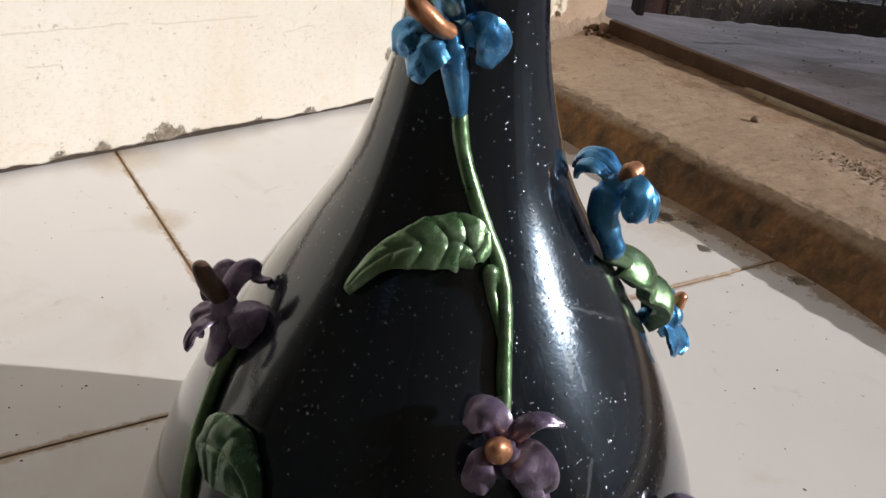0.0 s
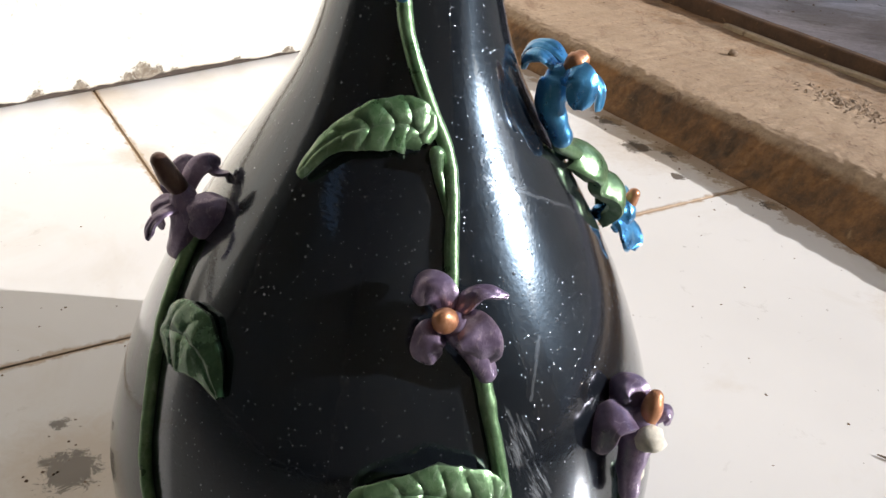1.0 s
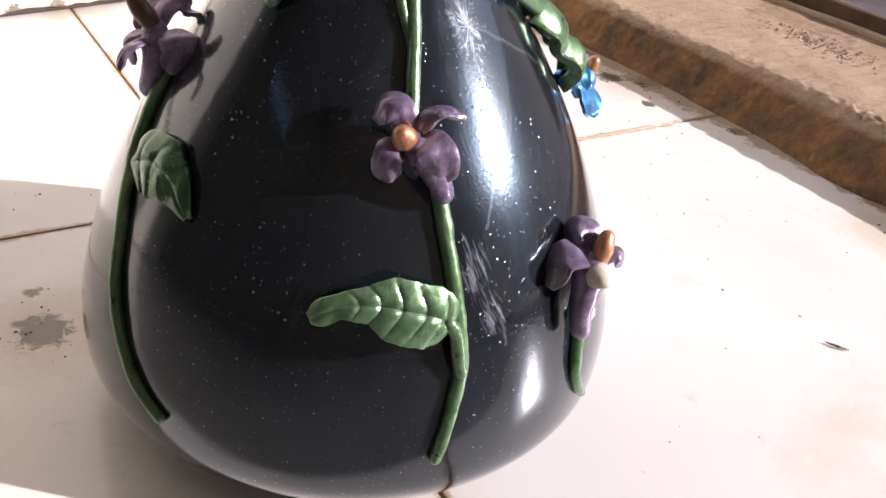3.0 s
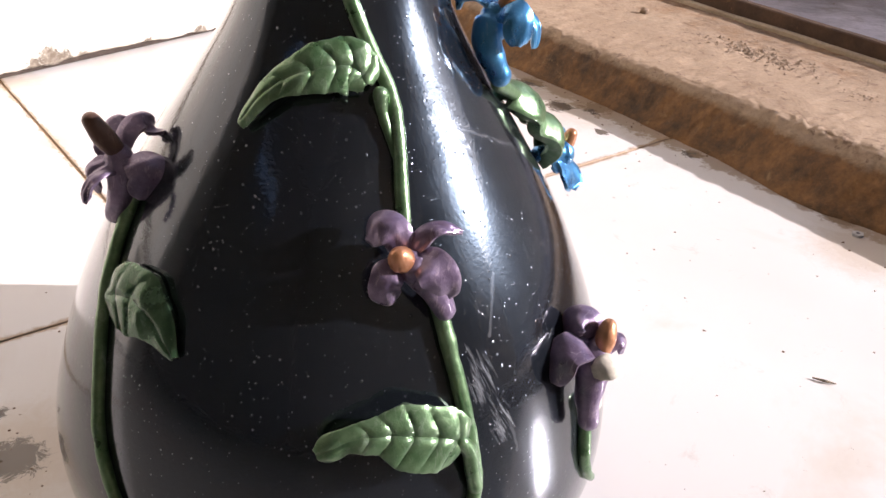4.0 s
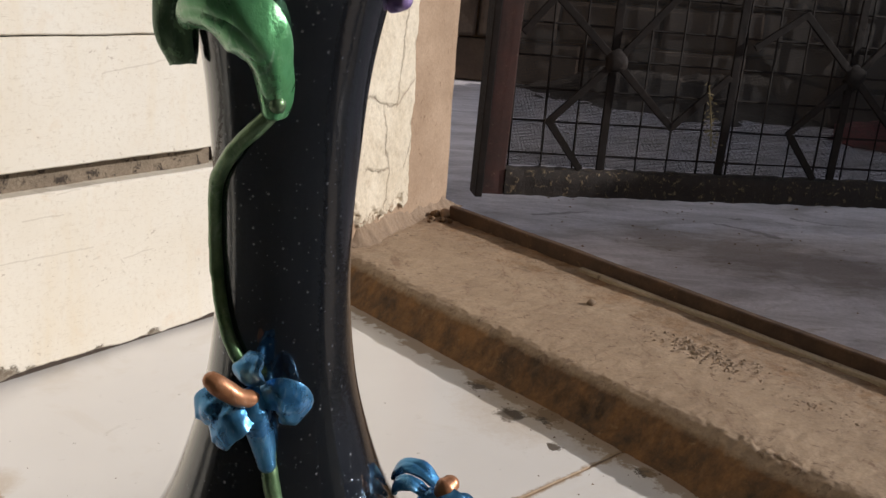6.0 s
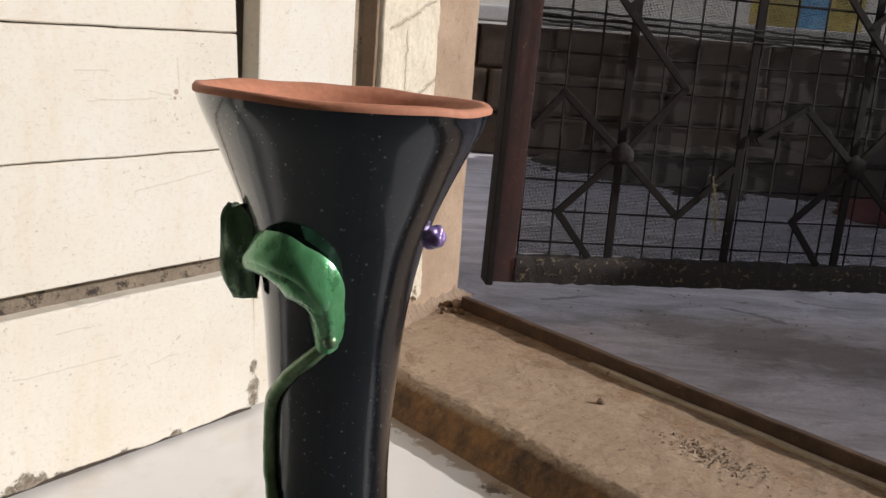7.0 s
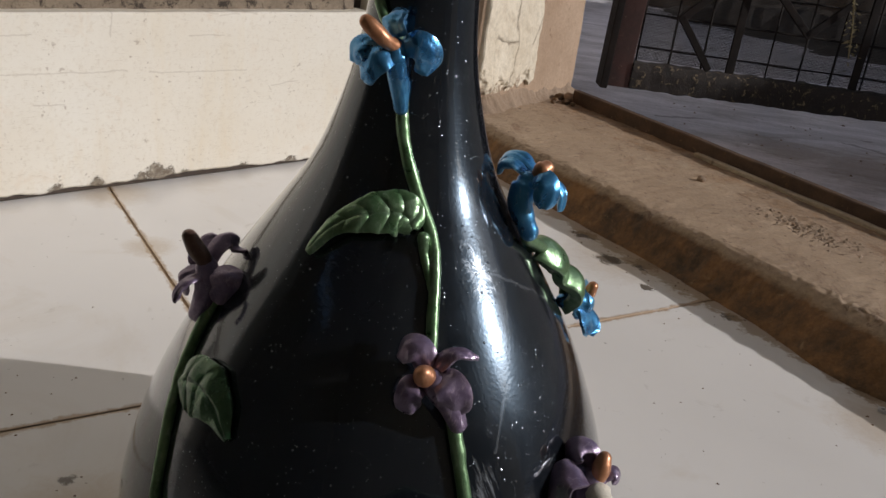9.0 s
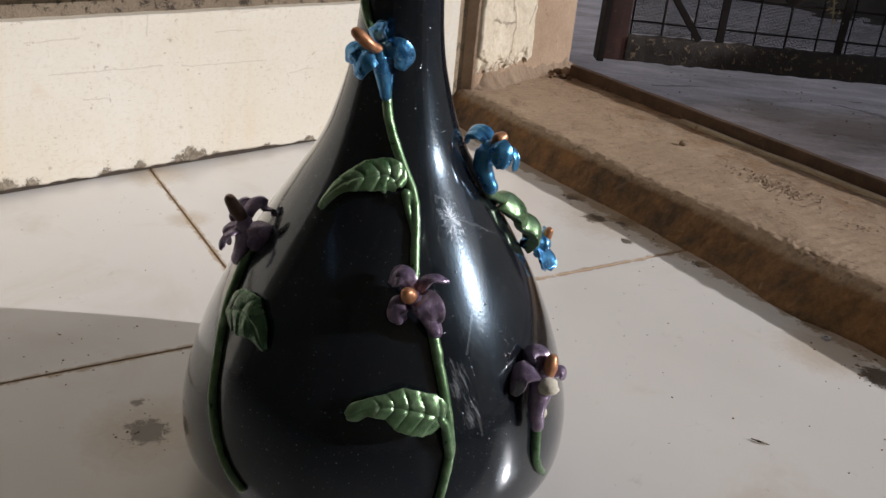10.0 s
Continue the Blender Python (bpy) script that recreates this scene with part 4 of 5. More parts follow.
backing = part("wall_behind_door", box(-0.95, 0.64, -0.20, -0.064, -0.02, 2.10, 0, DOOR_M), M_WALL)
tagged(backing, "plain wall behind the folded door leaf", "wall", kind="structure")

# plain room that closes the place
# wall_front_right is unseen; its end is placed to shade the near floor
for name, b in (("wall_room_left", (-2.7, 0.40, -1.12, -1.02)), ("wall_room_right", (-2.7, 0.62, 2.0, 2.1)), ("wall_front_right", (0.49, 0.80, 0.918, 2.1)), ("wall_front_left", (0.40, 0.74, -2.6, -1.0))):
    tagged(part(name, box(*b, -0.02, 2.60, 0, WALL_M), M_WALL), "plain dull cream room wall", "wall", kind="structure")
bm = box(-2.7, -2.6, -2.6, 2.6, -0.02, 1.84, 0, WALL_M)
for s0, s1, z0, z1 in ((-2.6, 2.6, 2.04, 2.60), (-2.6, -0.18, 1.84, 2.04), (0.72, 2.6, 1.84, 2.04)):
    extra = box(-2.7, -2.6, s0, s1, z0, z1, 0, WALL_M)
    me = bpy.data.meshes.new("piece")
    extra.to_mesh(me)
    extra.free()
    bm.from_mesh(me)
    bpy.data.meshes.remove(me)
tagged(part("wall_room_back", bm, M_WALL), "plain dull cream room wall with a high ventilation opening", "wall", kind="structure")
tagged(part("lintel", box(0.44, 0.86, -1.0, 1.045, 2.10, 2.60, 0, WALL_M), M_WALL), "plain lintel over the doorway", "wall", kind="structure")
tagged(part("ceiling", box(-2.7, 0.88, -2.6, 2.6, 2.60, 2.70, 0, WALL_M), M_CEIL), "plain off-white ceiling", "ceiling", kind="structure")

# unseen wall, added to keep the sun off the yard
tagged(part("wall_yard_shade", box(3.62, 3.80, -0.95, 6.6, YARD_Z - 0.02, 1.500, 0, WALL_M), M_WALL), "plain tall wall added out of view to shade the yard", "wall", kind="structure")

# iron track along the outer edge of the sill
track = thing("door_track", "rusty iron door track along the cement sill", "door track", W(TRACK_N, -0.74, SILL_H))


def rail(n0, n1, z0, z1, s0, s1, seed):
    def pt(u, v):
        s = s0 + (s1 - s0) * u
        loop = [(n0, z0), (n0, z1 - 0.0015), (n0 + 0.0015, z1), (n1 - 0.0015, z1), (n1, z1 - 0.0015), (n1, z0), (n0, z0)]
        n, z = loop[int(round(v * 6))]
        return W(n + 0.0016 * noise.noise((s * 7, seed, 0)), s, z + 0.0012 * noise.noise((s * 11, seed, 5)))
    bm, rows = grid(pt, int((s1 - s0) / 0.008), 6)
    bmesh.ops.remove_doubles(bm, verts=bm.verts, dist=1e-6)
    for ring in (0, -1):
        vs = [v for v in rows[ring] if v.is_valid]
        if len(vs) > 3:
            bm.faces.new(vs[:6])
    return bm


adopt(part("bar", rail(TRACK_N - 0.002, TRACK_N + 0.010, -0.030, SILL_H + 0.012, -0.748, 1.04, 1.0), M_RUST), track)
adopt(part("lip", rail(TRACK_N - 0.0165, TRACK_N - 0.0075, 0.020, SILL_H - 0.0030, -0.466, 1.04, 2.0), M_LEDGE), track)

# ---- wire gate standing open in the yard ----
GATE_AT = Vector((0.197, 1.212, 0.0))
GT = radians(6.7)
GATE_M = Matrix.Translation(GATE_AT) @ Matrix.Rotation(GT, 4, "Z") @ Matrix(((1.156, 0, 0.020, 0.014), (0, 1, 0, 0), (-0.008, 0, 1.128, 0.004), (0, 0, 0, 1)))      # x along the leaf, y away from the doorway
GATE_W, GATE_H = 0.93, 1.25
gate = thing("metal_gate", "rusted red-painted metal gate leaf with wire mesh, standing open", "gate", GATE_AT)


def gate_part(name, bm, material, label="", smooth=False):
    bm.transform(GATE_M)
    return adopt(part(name, bm, material, None, label, smooth), gate)


def crusted(bm, amount):
    bmesh.ops.subdivide_edges(bm, edges=bm.edges[:], cuts=1)
    for v in bm.verts:
        v.co += Vector((noise.noise(v.co * 60), noise.noise(v.co * 60 + Vector((5, 0, 0))), noise.noise(v.co * 60 + Vector((9, 0, 0))))) * amount
    return bm


def bar_mesh(a, b, w=0.012, d=0.006, y=0.0):
    """A flat bar in the gate's plane from a to b."""
    a, b = Vector((a[0], y, a[1])), Vector((b[0], y, b[1]))
    m = Matrix.Translation((a + b) / 2) @ Matrix.Rotation(-math.atan2(b.z - a.z, b.x - a.x), 4, "Y")
    L = (b - a).length
    return box(-L / 2 - w * 0.3, L / 2 + w * 0.3, -d / 2, d / 2, -w / 2, w / 2, 0.0012, m)


stile = gate_part("stile", crusted(box(-0.0005, 0.033, -0.014, 0.022, 0.037, GATE_H, 0.002), 0.0012), M_GATE, "red-oxide painted stile with rusty foot")
adopt(gate_part("angle_iron", box(-0.012, -0.001, -0.024, 0.022, 0.034, GATE_H, 0.0015), M_IRON, "dark iron angle along the stile"), stile)
gate_part("stile", box(GATE_W - 0.045, GATE_W, -0.016, 0.022, 0.037, GATE_H, 0.002), M_GATE)
bm = bmesh.new()


def bottom_rail_point(u, v):
    x = 0.0335 + (GATE_W - 0.079) * u
    loop = [(-0.016, 0.0375), (-0.016, 0.058), (-0.016, 0.077), (0.0, 0.079), (0.020, 0.078), (0.020, 0.0375), (-0.016, 0.0375)]
    y, z = loop[int(round(v * 6))]
    k = 0.0022
    return Vector((x, y + k * noise.noise((x * 70, y * 50, z * 70)), z + k * noise.noise((x * 60, 3, z * 60))))


bm, rows = grid(bottom_rail_point, 190, 6)
gate_part("bottom_rail", bm, M_CRUST, "bottom rail crusted with rust and mortar", True)
gate_part("top_rail", box(0.0335, GATE_W - 0.0455, -0.016, 0.020, GATE_H - 0.045, GATE_H, 0.002), M_GATE)
for u in (0.183, 0.381, 0.579, 0.777):
    gate_part("bar", bar_mesh((u + 0.004, 0.079), (u - 0.012, GATE_H - 0.045), 0.013, 0.005, 0.006), M_IRON)
zig = []
for k in range(2):
    o = 0.396 * k
    zig += [((0.165 + o, 0.47), (0.273 + o, 0.356)), ((0.273 + o, 0.356), (0.185 + o, 0.249)), ((0.185 + o, 0.249), (0.093 + o, 0.153)), ((0.093 + o, 0.153), (0.150 + o, 0.082)),
            ((0.185 + o, 0.249), (0.289 + o, 0.153)), ((0.289 + o, 0.153), (0.370 + o, 0.235)), ((0.083 + o, 0.339), (0.185 + o, 0.249)), ((0.083 + o, 0.339), (0.040 + (0.0 if k == 0 else o - 0.03), 0.285)),
            ((0.165 + o, 0.47), (0.080 + o, 0.56)), ((0.165 + o, 0.47), (0.273 + o, 0.57))]
for a, b in zig:
    gate_part("brace", bar_mesh(a, b, 0.011, 0.006, -0.003), M_IRON)
for k in range(2):
    bm = lump((0.185 + 0.396 * k, -0.004, 0.250), 0.019, 1.0, 3 + k)
    for v in bm.verts:
        v.co.y = -0.004 + (v.co.y + 0.004) * 0.35
    gate_part("boss", bm, M_IRON, "", True)
for k in range(17):
    u = 0.038 + 0.0513 * k
    if u < GATE_W - 0.05:
        gate_part("wire", tube([(u + 0.003, 0.012, 0.079), (u - 0.006, 0.012, 0.45), (u - 0.022, 0.012, GATE_H - 0.045)], 0.0017, 5), M_IRON)
for z in [0.1, 0.151, 0.201, 0.25, 0.299, 0.349, 0.399, 0.449, 0.499] + [0.549 + 0.05 * k for k in range(13)]:
    gate_part("wire", tube([(0.034, 0.015, z), (0.45, 0.015, z - 0.003), (GATE_W - 0.046, 0.015, z - 0.004)], 0.0017, 5), M_IRON)
for k, z in enumerate((0.452, 0.443, 0.461)):
    line = [(0.034 + 0.02 * i, 0.004 + 0.0016 * math.sin(i * 1.7 + k), z - 0.018 * (i / 42) + 0.0010 * math.sin(i * 2.3 + 2 * k)) for i in range(43)]
    gate_part("twisted_wire", tube(line, 0.0019, 5), M_IRON)
m, nt, b = nodes_of("fly_screen")
co = nt.nodes.new("ShaderNodeTexCoord")
sep = nt.nodes.new("ShaderNodeSeparateXYZ")
nt.links.new(co.outputs["Object"], sep.inputs[0])
lines = []
for axis in ("X", "Z"):
    mul = nt.nodes.new("ShaderNodeMath")
    mul.operation = "MULTIPLY"
    mul.inputs[1].default_value = 1 / 0.0026
    nt.links.new(sep.outputs[axis], mul.inputs[0])
    fr = nt.nodes.new("ShaderNodeMath")
    fr.operation = "FRACT"
    nt.links.new(mul.outputs[0], fr.inputs[0])
    lt = nt.nodes.new("ShaderNodeMath")
    lt.operation = "LESS_THAN"
    lt.inputs[1].default_value = 0.37
    nt.links.new(fr.outputs[0], lt.inputs[0])
    lines.append(lt.outputs[0])
mx = nt.nodes.new("ShaderNodeMath")
mx.operation = "MAXIMUM"
nt.links.new(lines[0], mx.inputs[0])
nt.links.new(lines[1], mx.inputs[1])
nt.links.new(mx.outputs[0], b.inputs["Alpha"])
b.inputs["Base Color"].default_value = (0.024, 0.020, 0.018, 1)
b.inputs["Roughness"].default_value = 0.7
M_SCREEN = m
gate_part("fly_screen", box(0.034, GATE_W - 0.046, 0.0185, 0.0190, 0.079, GATE_H - 0.046), M_SCREEN, "dusty fly screen behind the wires")

# ---- beyond the yard ----
FAR_M = Matrix(((1.363, 0, 0, 0.026), (0, 1.83, 0, -0.96), (0, 0, 1.376, -0.014), (0, 0, 0, 1)))   # proportions of the far end of the yard


def far_part(name, bm, material, parent=None, label="", smooth=False):
    bm.transform(FAR_M)
    ob = part(name, bm, material, None, label, smooth)
    return adopt(ob, parent) if parent else ob


back_wall = thing("garden_wall", "low brown rough stone block wall across the yard", "wall", FAR_M @ Vector((0.6, 2.45, -0.008)))
rng = random.Random(11)
for row in range(3):
    x = -1.0 + 0.11 * row
    z0 = -0.008 + 0.001 + row * 0.128
    while x < 3.4:
        w = rng.uniform(0.20, 0.34)
        bm = box(x + 0.004, x + w - 0.004, 2.36 + rng.uniform(-0.012, 0.012), 2.56, z0 + 0.003, z0 + 0.124, 0.010)
        for v in bm.verts:
            v.co += 0.008 * Vector((noise.noise(v.co * 14), noise.noise(v.co * 14 + Vector((4, 0, 0))), noise.noise(v.co * 14 + Vector((8, 0, 0)))))
        far_part("stone_block", bm, M_BLOCK, back_wall)
        x += w
far_part("mortar", box(-1.0, 3.4, 2.385, 2.55, -0.008 - 0.02, 0.37), M_SILLFACE, back_wall)
bm = box(-1.0, 3.4, 2.36, 2.60, 0.385, 0.43, 0.006)
far_part("coping", bm, M_PALE, back_wall)
# dark soil banked against the wall


def soil_point(u, v):
    x, k = 0.42 + 1.9 * u, v
    front = 1.98 + 0.14 * noise.noise((x * 3.1, 2.0, 0)) + 0.05 * noise.noise((x * 11, 2.0, 0)) + 0.35 * max(0.0, 0.75 - x)
    y = front + (2.37 - front) * k
    z = -0.008 - 0.004 + 0.075 * k ** 1.3 * min(1.0, u * 8) + 0.014 * noise.noise((x * 15, y * 15, 0)) * min(1, k * 5) + 0.008 * noise.noise((x * 45, y * 45, 0)) * min(1, k * 5)
    return Vector((x, y, z))


bm, rows = grid(soil_point, 150, 36)
tagged(far_part("soil_bank", bm, M_SOIL, smooth=True), "dark earth banked against the foot of the garden wall", "soil", kind="stuff")
# dry sprig caught in the wires of the gate
rng = random.Random(23)
twig = thing("dry_twig", "dry straw-coloured sprig caught in the gate wires", "twig", GATE_M @ Vector((0.35, -0.012, 0.14)))
line = smooth_line([(0.356, -0.014, 0.128), (0.352, -0.012, 0.155), (0.346, -0.011, 0.185), (0.336, -0.012, 0.222)], 5)
bm = tube([Vector(p) for p in line], 0.0012, 6)
bm.transform(GATE_M)
adopt(part("stalk", bm, M_STRAW), twig)
bm = bmesh.new()
for k in range(46):
    p = Vector(line[rng.randrange(len(line))]) + Vector((rng.gauss(0, 0.008), -rng.uniform(0, 0.008), rng.gauss(0, 0.006)))
    m = Matrix.Translation(p) @ Matrix.Rotation(rng.uniform(0, 6.3), 4, "Y") @ Matrix.Rotation(rng.uniform(-0.9, 0.9), 4, "X")
    size = rng.uniform(0.0022, 0.0048)
    vs = [bm.verts.new(m @ Vector(q)) for q in ((-size, 0, 0), (0, -0.0006, size * 0.4), (size, 0, 0), (0, -0.0006, -size * 0.4), (0, 0.0008, 0))]
    bm.faces.new((vs[0], vs[1], vs[2], vs[3]))
    for a, b in ((0, 1), (1, 2), (2, 3), (3, 0)):
        bm.faces.new((vs[b], vs[a], vs[4]))
bm.transform(GATE_M)
adopt(part("leaflets", bm, M_STRAW, None, "small curled dry leaflets"), twig)
# dark slatted crate in front of the wall, a red cloth on the ground, a painted board on the coping
crate = thing("wooden_crate", "dark weathered wooden crate standing by the garden wall", "crate", FAR_M @ Vector((1.40, 2.14, -0.008)))
for k in range(4):
    far_part("slat", crusted(box(1.15, 1.68, 2.00, 2.014, 0.004 + 0.094 * k, 0.086 + 0.094 * k, 0.003), 0.002), M_WOOD_GAP_SHADE, crate)
    far_part("slat", crusted(box(1.138, 1.151, 2.00, 2.28, 0.004 + 0.094 * k, 0.086 + 0.094 * k, 0.003), 0.002), M_WOOD_GAP_SHADE, crate)
for x, y in ((1.153, 2.015), (1.65, 2.015), (1.153, 2.255), (1.65, 2.255)):
    far_part("corner_post", box(x, x + 0.03, y, y + 0.03, -0.008 + 0.001, 0.372, 0.003), M_WOOD_GAP_SHADE, crate)
far_part("filling", crusted(crusted(box(1.185, 1.645, 2.05, 2.25, -0.008 + 0.004, 0.34, 0.02), 0.012), 0.008), M_WOOD_GAP_SHADE, crate)
bm = bmesh.new()
bmesh.ops.create_icosphere(bm, subdivisions=4, radius=1.0)
for v in bm.verts:
    k = 1 + 0.28 * noise.noise(v.co * 1.8) + 0.14 * noise.noise(v.co * 4.5)
    v.co = Vector((1.18 + 0.10 * v.co.x * k, 1.86 + 0.085 * v.co.y * k, -0.008 + 0.006 + max(-0.006, 0.048 * v.co.z * k)))
tagged(far_part("cloth_bundle", bm, M_REDCLOTH, smooth=True), "crumpled dull red cloth lying on the yard cement", "cloth")
sign = thing("painted_board", "yellow and blue painted board standing on the garden wall", "board", FAR_M @ Vector((1.25, 2.47, 0.43)))
far_part("panel", box(1.10, 1.46, 2.455, 2.475, 0.432, 0.60, 0.002), M_YELLOW, sign)
far_part("stripe", box(1.25, 1.34, 2.449, 2.4545, 0.432, 0.60, 0.001), M_BLUE, sign)
# unseen cream wall added at the side to bounce sunlight into the yard
tagged(part("wall_yard_bounce", box(-2.0, -1.8, 1.3, 7.0, YARD_Z - 0.02, 2.9), M_WALL), "plain cream wall added out of view to bounce light into the yard", "wall", kind="structure")
house = part("wall_far_house", box(-3.0, 9.0, 7.0, 7.2, YARD_Z - 0.02, 3.9), M_WALL)
tagged(house, "plain dull wall of a house beyond the yard", "wall", kind="structure")

# ---- the vase ----
PROFILE = [(0, 0.078), (0.006, 0.1005), (0.012, 0.1135), (0.02, 0.1208), (0.03, 0.1254), (0.045, 0.1263), (0.06, 0.1247), (0.08, 0.1195), (0.1, 0.1129), (0.12, 0.1046), (0.14, 0.0949), (0.16, 0.0833), (0.18, 0.0706), (0.2, 0.0572), (0.22, 0.0447), (0.24, 0.0361), (0.27, 0.0275), (0.3, 0.0235), (0.33, 0.0229), (0.36, 0.0247), (0.385, 0.0272), (0.411, 0.0328), (0.432, 0.0412), (0.4475, 0.0486), (0.4548, 0.051)]
FINE = smooth_line(PROFILE, 5)
FZ, FR = [float(p[0]) for p in FINE], [float(p[1]) for p in FINE]


def radius(z):
    return float(np.interp(z, FZ, FR))


def surf(theta, z, off=0.0):
    """A point on the vase at an angle in degrees and a height, lifted off its skin."""
    a = radians(theta)
    slope = (radius(z + 0.002) - radius(z - 0.002)) / 0.004
    n = Vector((math.cos(a), math.sin(a), -slope)).normalized()
    return Vector((math.cos(a) * radius(z), math.sin(a) * radius(z), z)) + n * off


def skin(theta, z):
    """Outward, sideways (anticlockwise) and upward directions on the vase."""
    a = radians(theta)
    slope = (radius(z + 0.002) - radius(z - 0.002)) / 0.004
    n = Vector((math.cos(a), math.sin(a), -slope)).normalized()
    side = Vector((-math.sin(a), math.cos(a), 0))
    return n, side, n.cross(side)


def lean(x, y, z):
    """The mouth of the hand-thrown vase dips to one side."""
    k = min(1.0, max(0.0, (z - 0.36) / 0.09))
    wob = 0.0010 * noise.noise((x * 40, y * 40, 3.0))
    return (x, y, z + k * k * (-0.018 * x - 0.02 * y + wob))


vase = thing("vase", "tall black lacquered clay vase with modelled flowers, standing on the tiles", "vase")
bm = bmesh.new()
SEG = 160
rings = []
for z, r in zip(FZ, FR):
    rings.append([bm.verts.new(lean(math.cos(2 * math.pi * k / SEG) * r, math.sin(2 * math.pi * k / SEG) * r, z)) for k in range(SEG)])
for a, b in zip(rings, rings[1:]):
    for k in range(SEG):
        bm.faces.new((a[k], a[(k + 1) % SEG], b[(k + 1) % SEG], b[k]))
bm.faces.new(rings[0])
part("body", bm, M_BLACK, vase, "glossy black lacquered body, scratched and dusty", True)
bm = bmesh.new()
LIP = [(0.0512, 0.4536), (0.0513, 0.455), (0.0504, 0.4561), (0.0478, 0.456), (0.043, 0.4528), (0.0372, 0.4438), (0.0308, 0.4308), (0.0225, 0.408), (0.0195, 0.38), (0.0185, 0.33), (0.02, 0.28)]
rings = [[bm.verts.new(lean(math.cos(2 * math.pi * k / SEG) * r, math.sin(2 * math.pi * k / SEG) * r, z)) for k in range(SEG)] for r, z in LIP]
for a, b in zip(rings, rings[1:]):
    for k in range(SEG):
        bm.faces.new((a[k], a[(k + 1) % SEG], b[(k + 1) % SEG], b[k]))
bm.faces.new(rings[-1])
part("rim", bm, M_CLAY, vase, "bare terracotta rim and throat", True)


def stem(points, r0, r1, lift=0.6, paint=None):
    line = smooth_line([(*p, 0.0)[:3] for p in points], 7)
    n = len(line)
    rad = [(r0 + (r1 - r0) * i / (n - 1)) * (1 + 0.12 * noise.noise((i * 0.4, r0 * 999, 0))) for i in range(n)]
    return part("stem", tube([surf(p[0], p[1], p[2] + rad[i] * lift) for i, p in enumerate(line)], rad, 12, 0.10), paint or M_GREEN, vase, "green painted clay stem", True)


# outlines of leaves: share of the full width from stalk to tip
TAILED = ((0, .22), (.06, .62), (.16, .93), (.3, 1), (.45, .90), (.6, .62), (.75, .40), (.9, .25), (1, .06))
BLUNT = ((0, .3), (.05, .75), (.15, .97), (.35, 1), (.5, .82), (.6, .56), (.75, .43), (.92, .36), (1, .12))
BROAD = ((0, .2), (.1, .75), (.3, 1), (.5, .98), (.7, .72), (.87, .38), (1, .04))
LOBED = ((0, .4), (.12, .9), (.3, 1), (.5, .74), (.68, 1), (.85, .9), (1, .3))
HOOKED = ((0, .24), (.12, .36), (.3, .44), (.46, .80), (.66, 1), (.82, .80), (1, .12))


def leaf(rib, half, cup=0.15, wave=0.0, veins=5, label="green veined clay leaf", thick=0.0032, deep=1.0, paint=None, outline=TAILED):
    """A clay leaf over a midrib of (angle, height, lift) points; half is half its width."""
    line = smooth_line(rib, 8)
    pts = [surf(p[0], p[1], p[2]) for p in line]
    nrm = [skin(p[0], p[1])[0] for p in line]
    n = len(pts)
    wide = smooth_line(outline, 6)
    wu, ww = [float(q[0]) for q in wide], [float(q[1]) for q in wide]

    def pt(u, v):
        x = u * (n - 1)
        i = min(int(x), n - 2)
        f = x - i
        c = pts[i].lerp(pts[i + 1], f)
        up = nrm[i].lerp(nrm[i + 1], f).normalized()
        d = (pts[min(i + 2, n - 1)] - pts[max(i - 1, 0)]).normalized()
        side = up.cross(d).normalized()
        w = half * float(np.interp(u, wu, ww))
        k = v * 2 - 1
        ph = (u * veins * 1.45 - 0.75 * abs(k)) % 1.0
        fade = max(0.0, 1 - u / 0.74) ** 0.4
        w *= 1 + wave * noise.noise((u * 6, k * 0.5, half * 999)) + 0.06 * fade * math.sin(math.pi * ((u * veins * 1.45 - 0.75) % 1.0))
        rise = cup * half * k * k
        groove = -0.0013 * deep * math.exp(-(k / 0.10) ** 2) * min(1, u * 6)
        groove -= 0.0015 * deep * fade * math.exp(-((ph - 0.5) / 0.13) ** 2) * (1 - 0.75 * abs(k))
        return c + side * (w * k) + up * (rise + groove + 0.0008 * noise.noise(c * 150 + Vector((k, 0, 0))))

    return part("leaf", shell(pt, 64, 24, thick), paint or M_GREEN, vase, label, True)


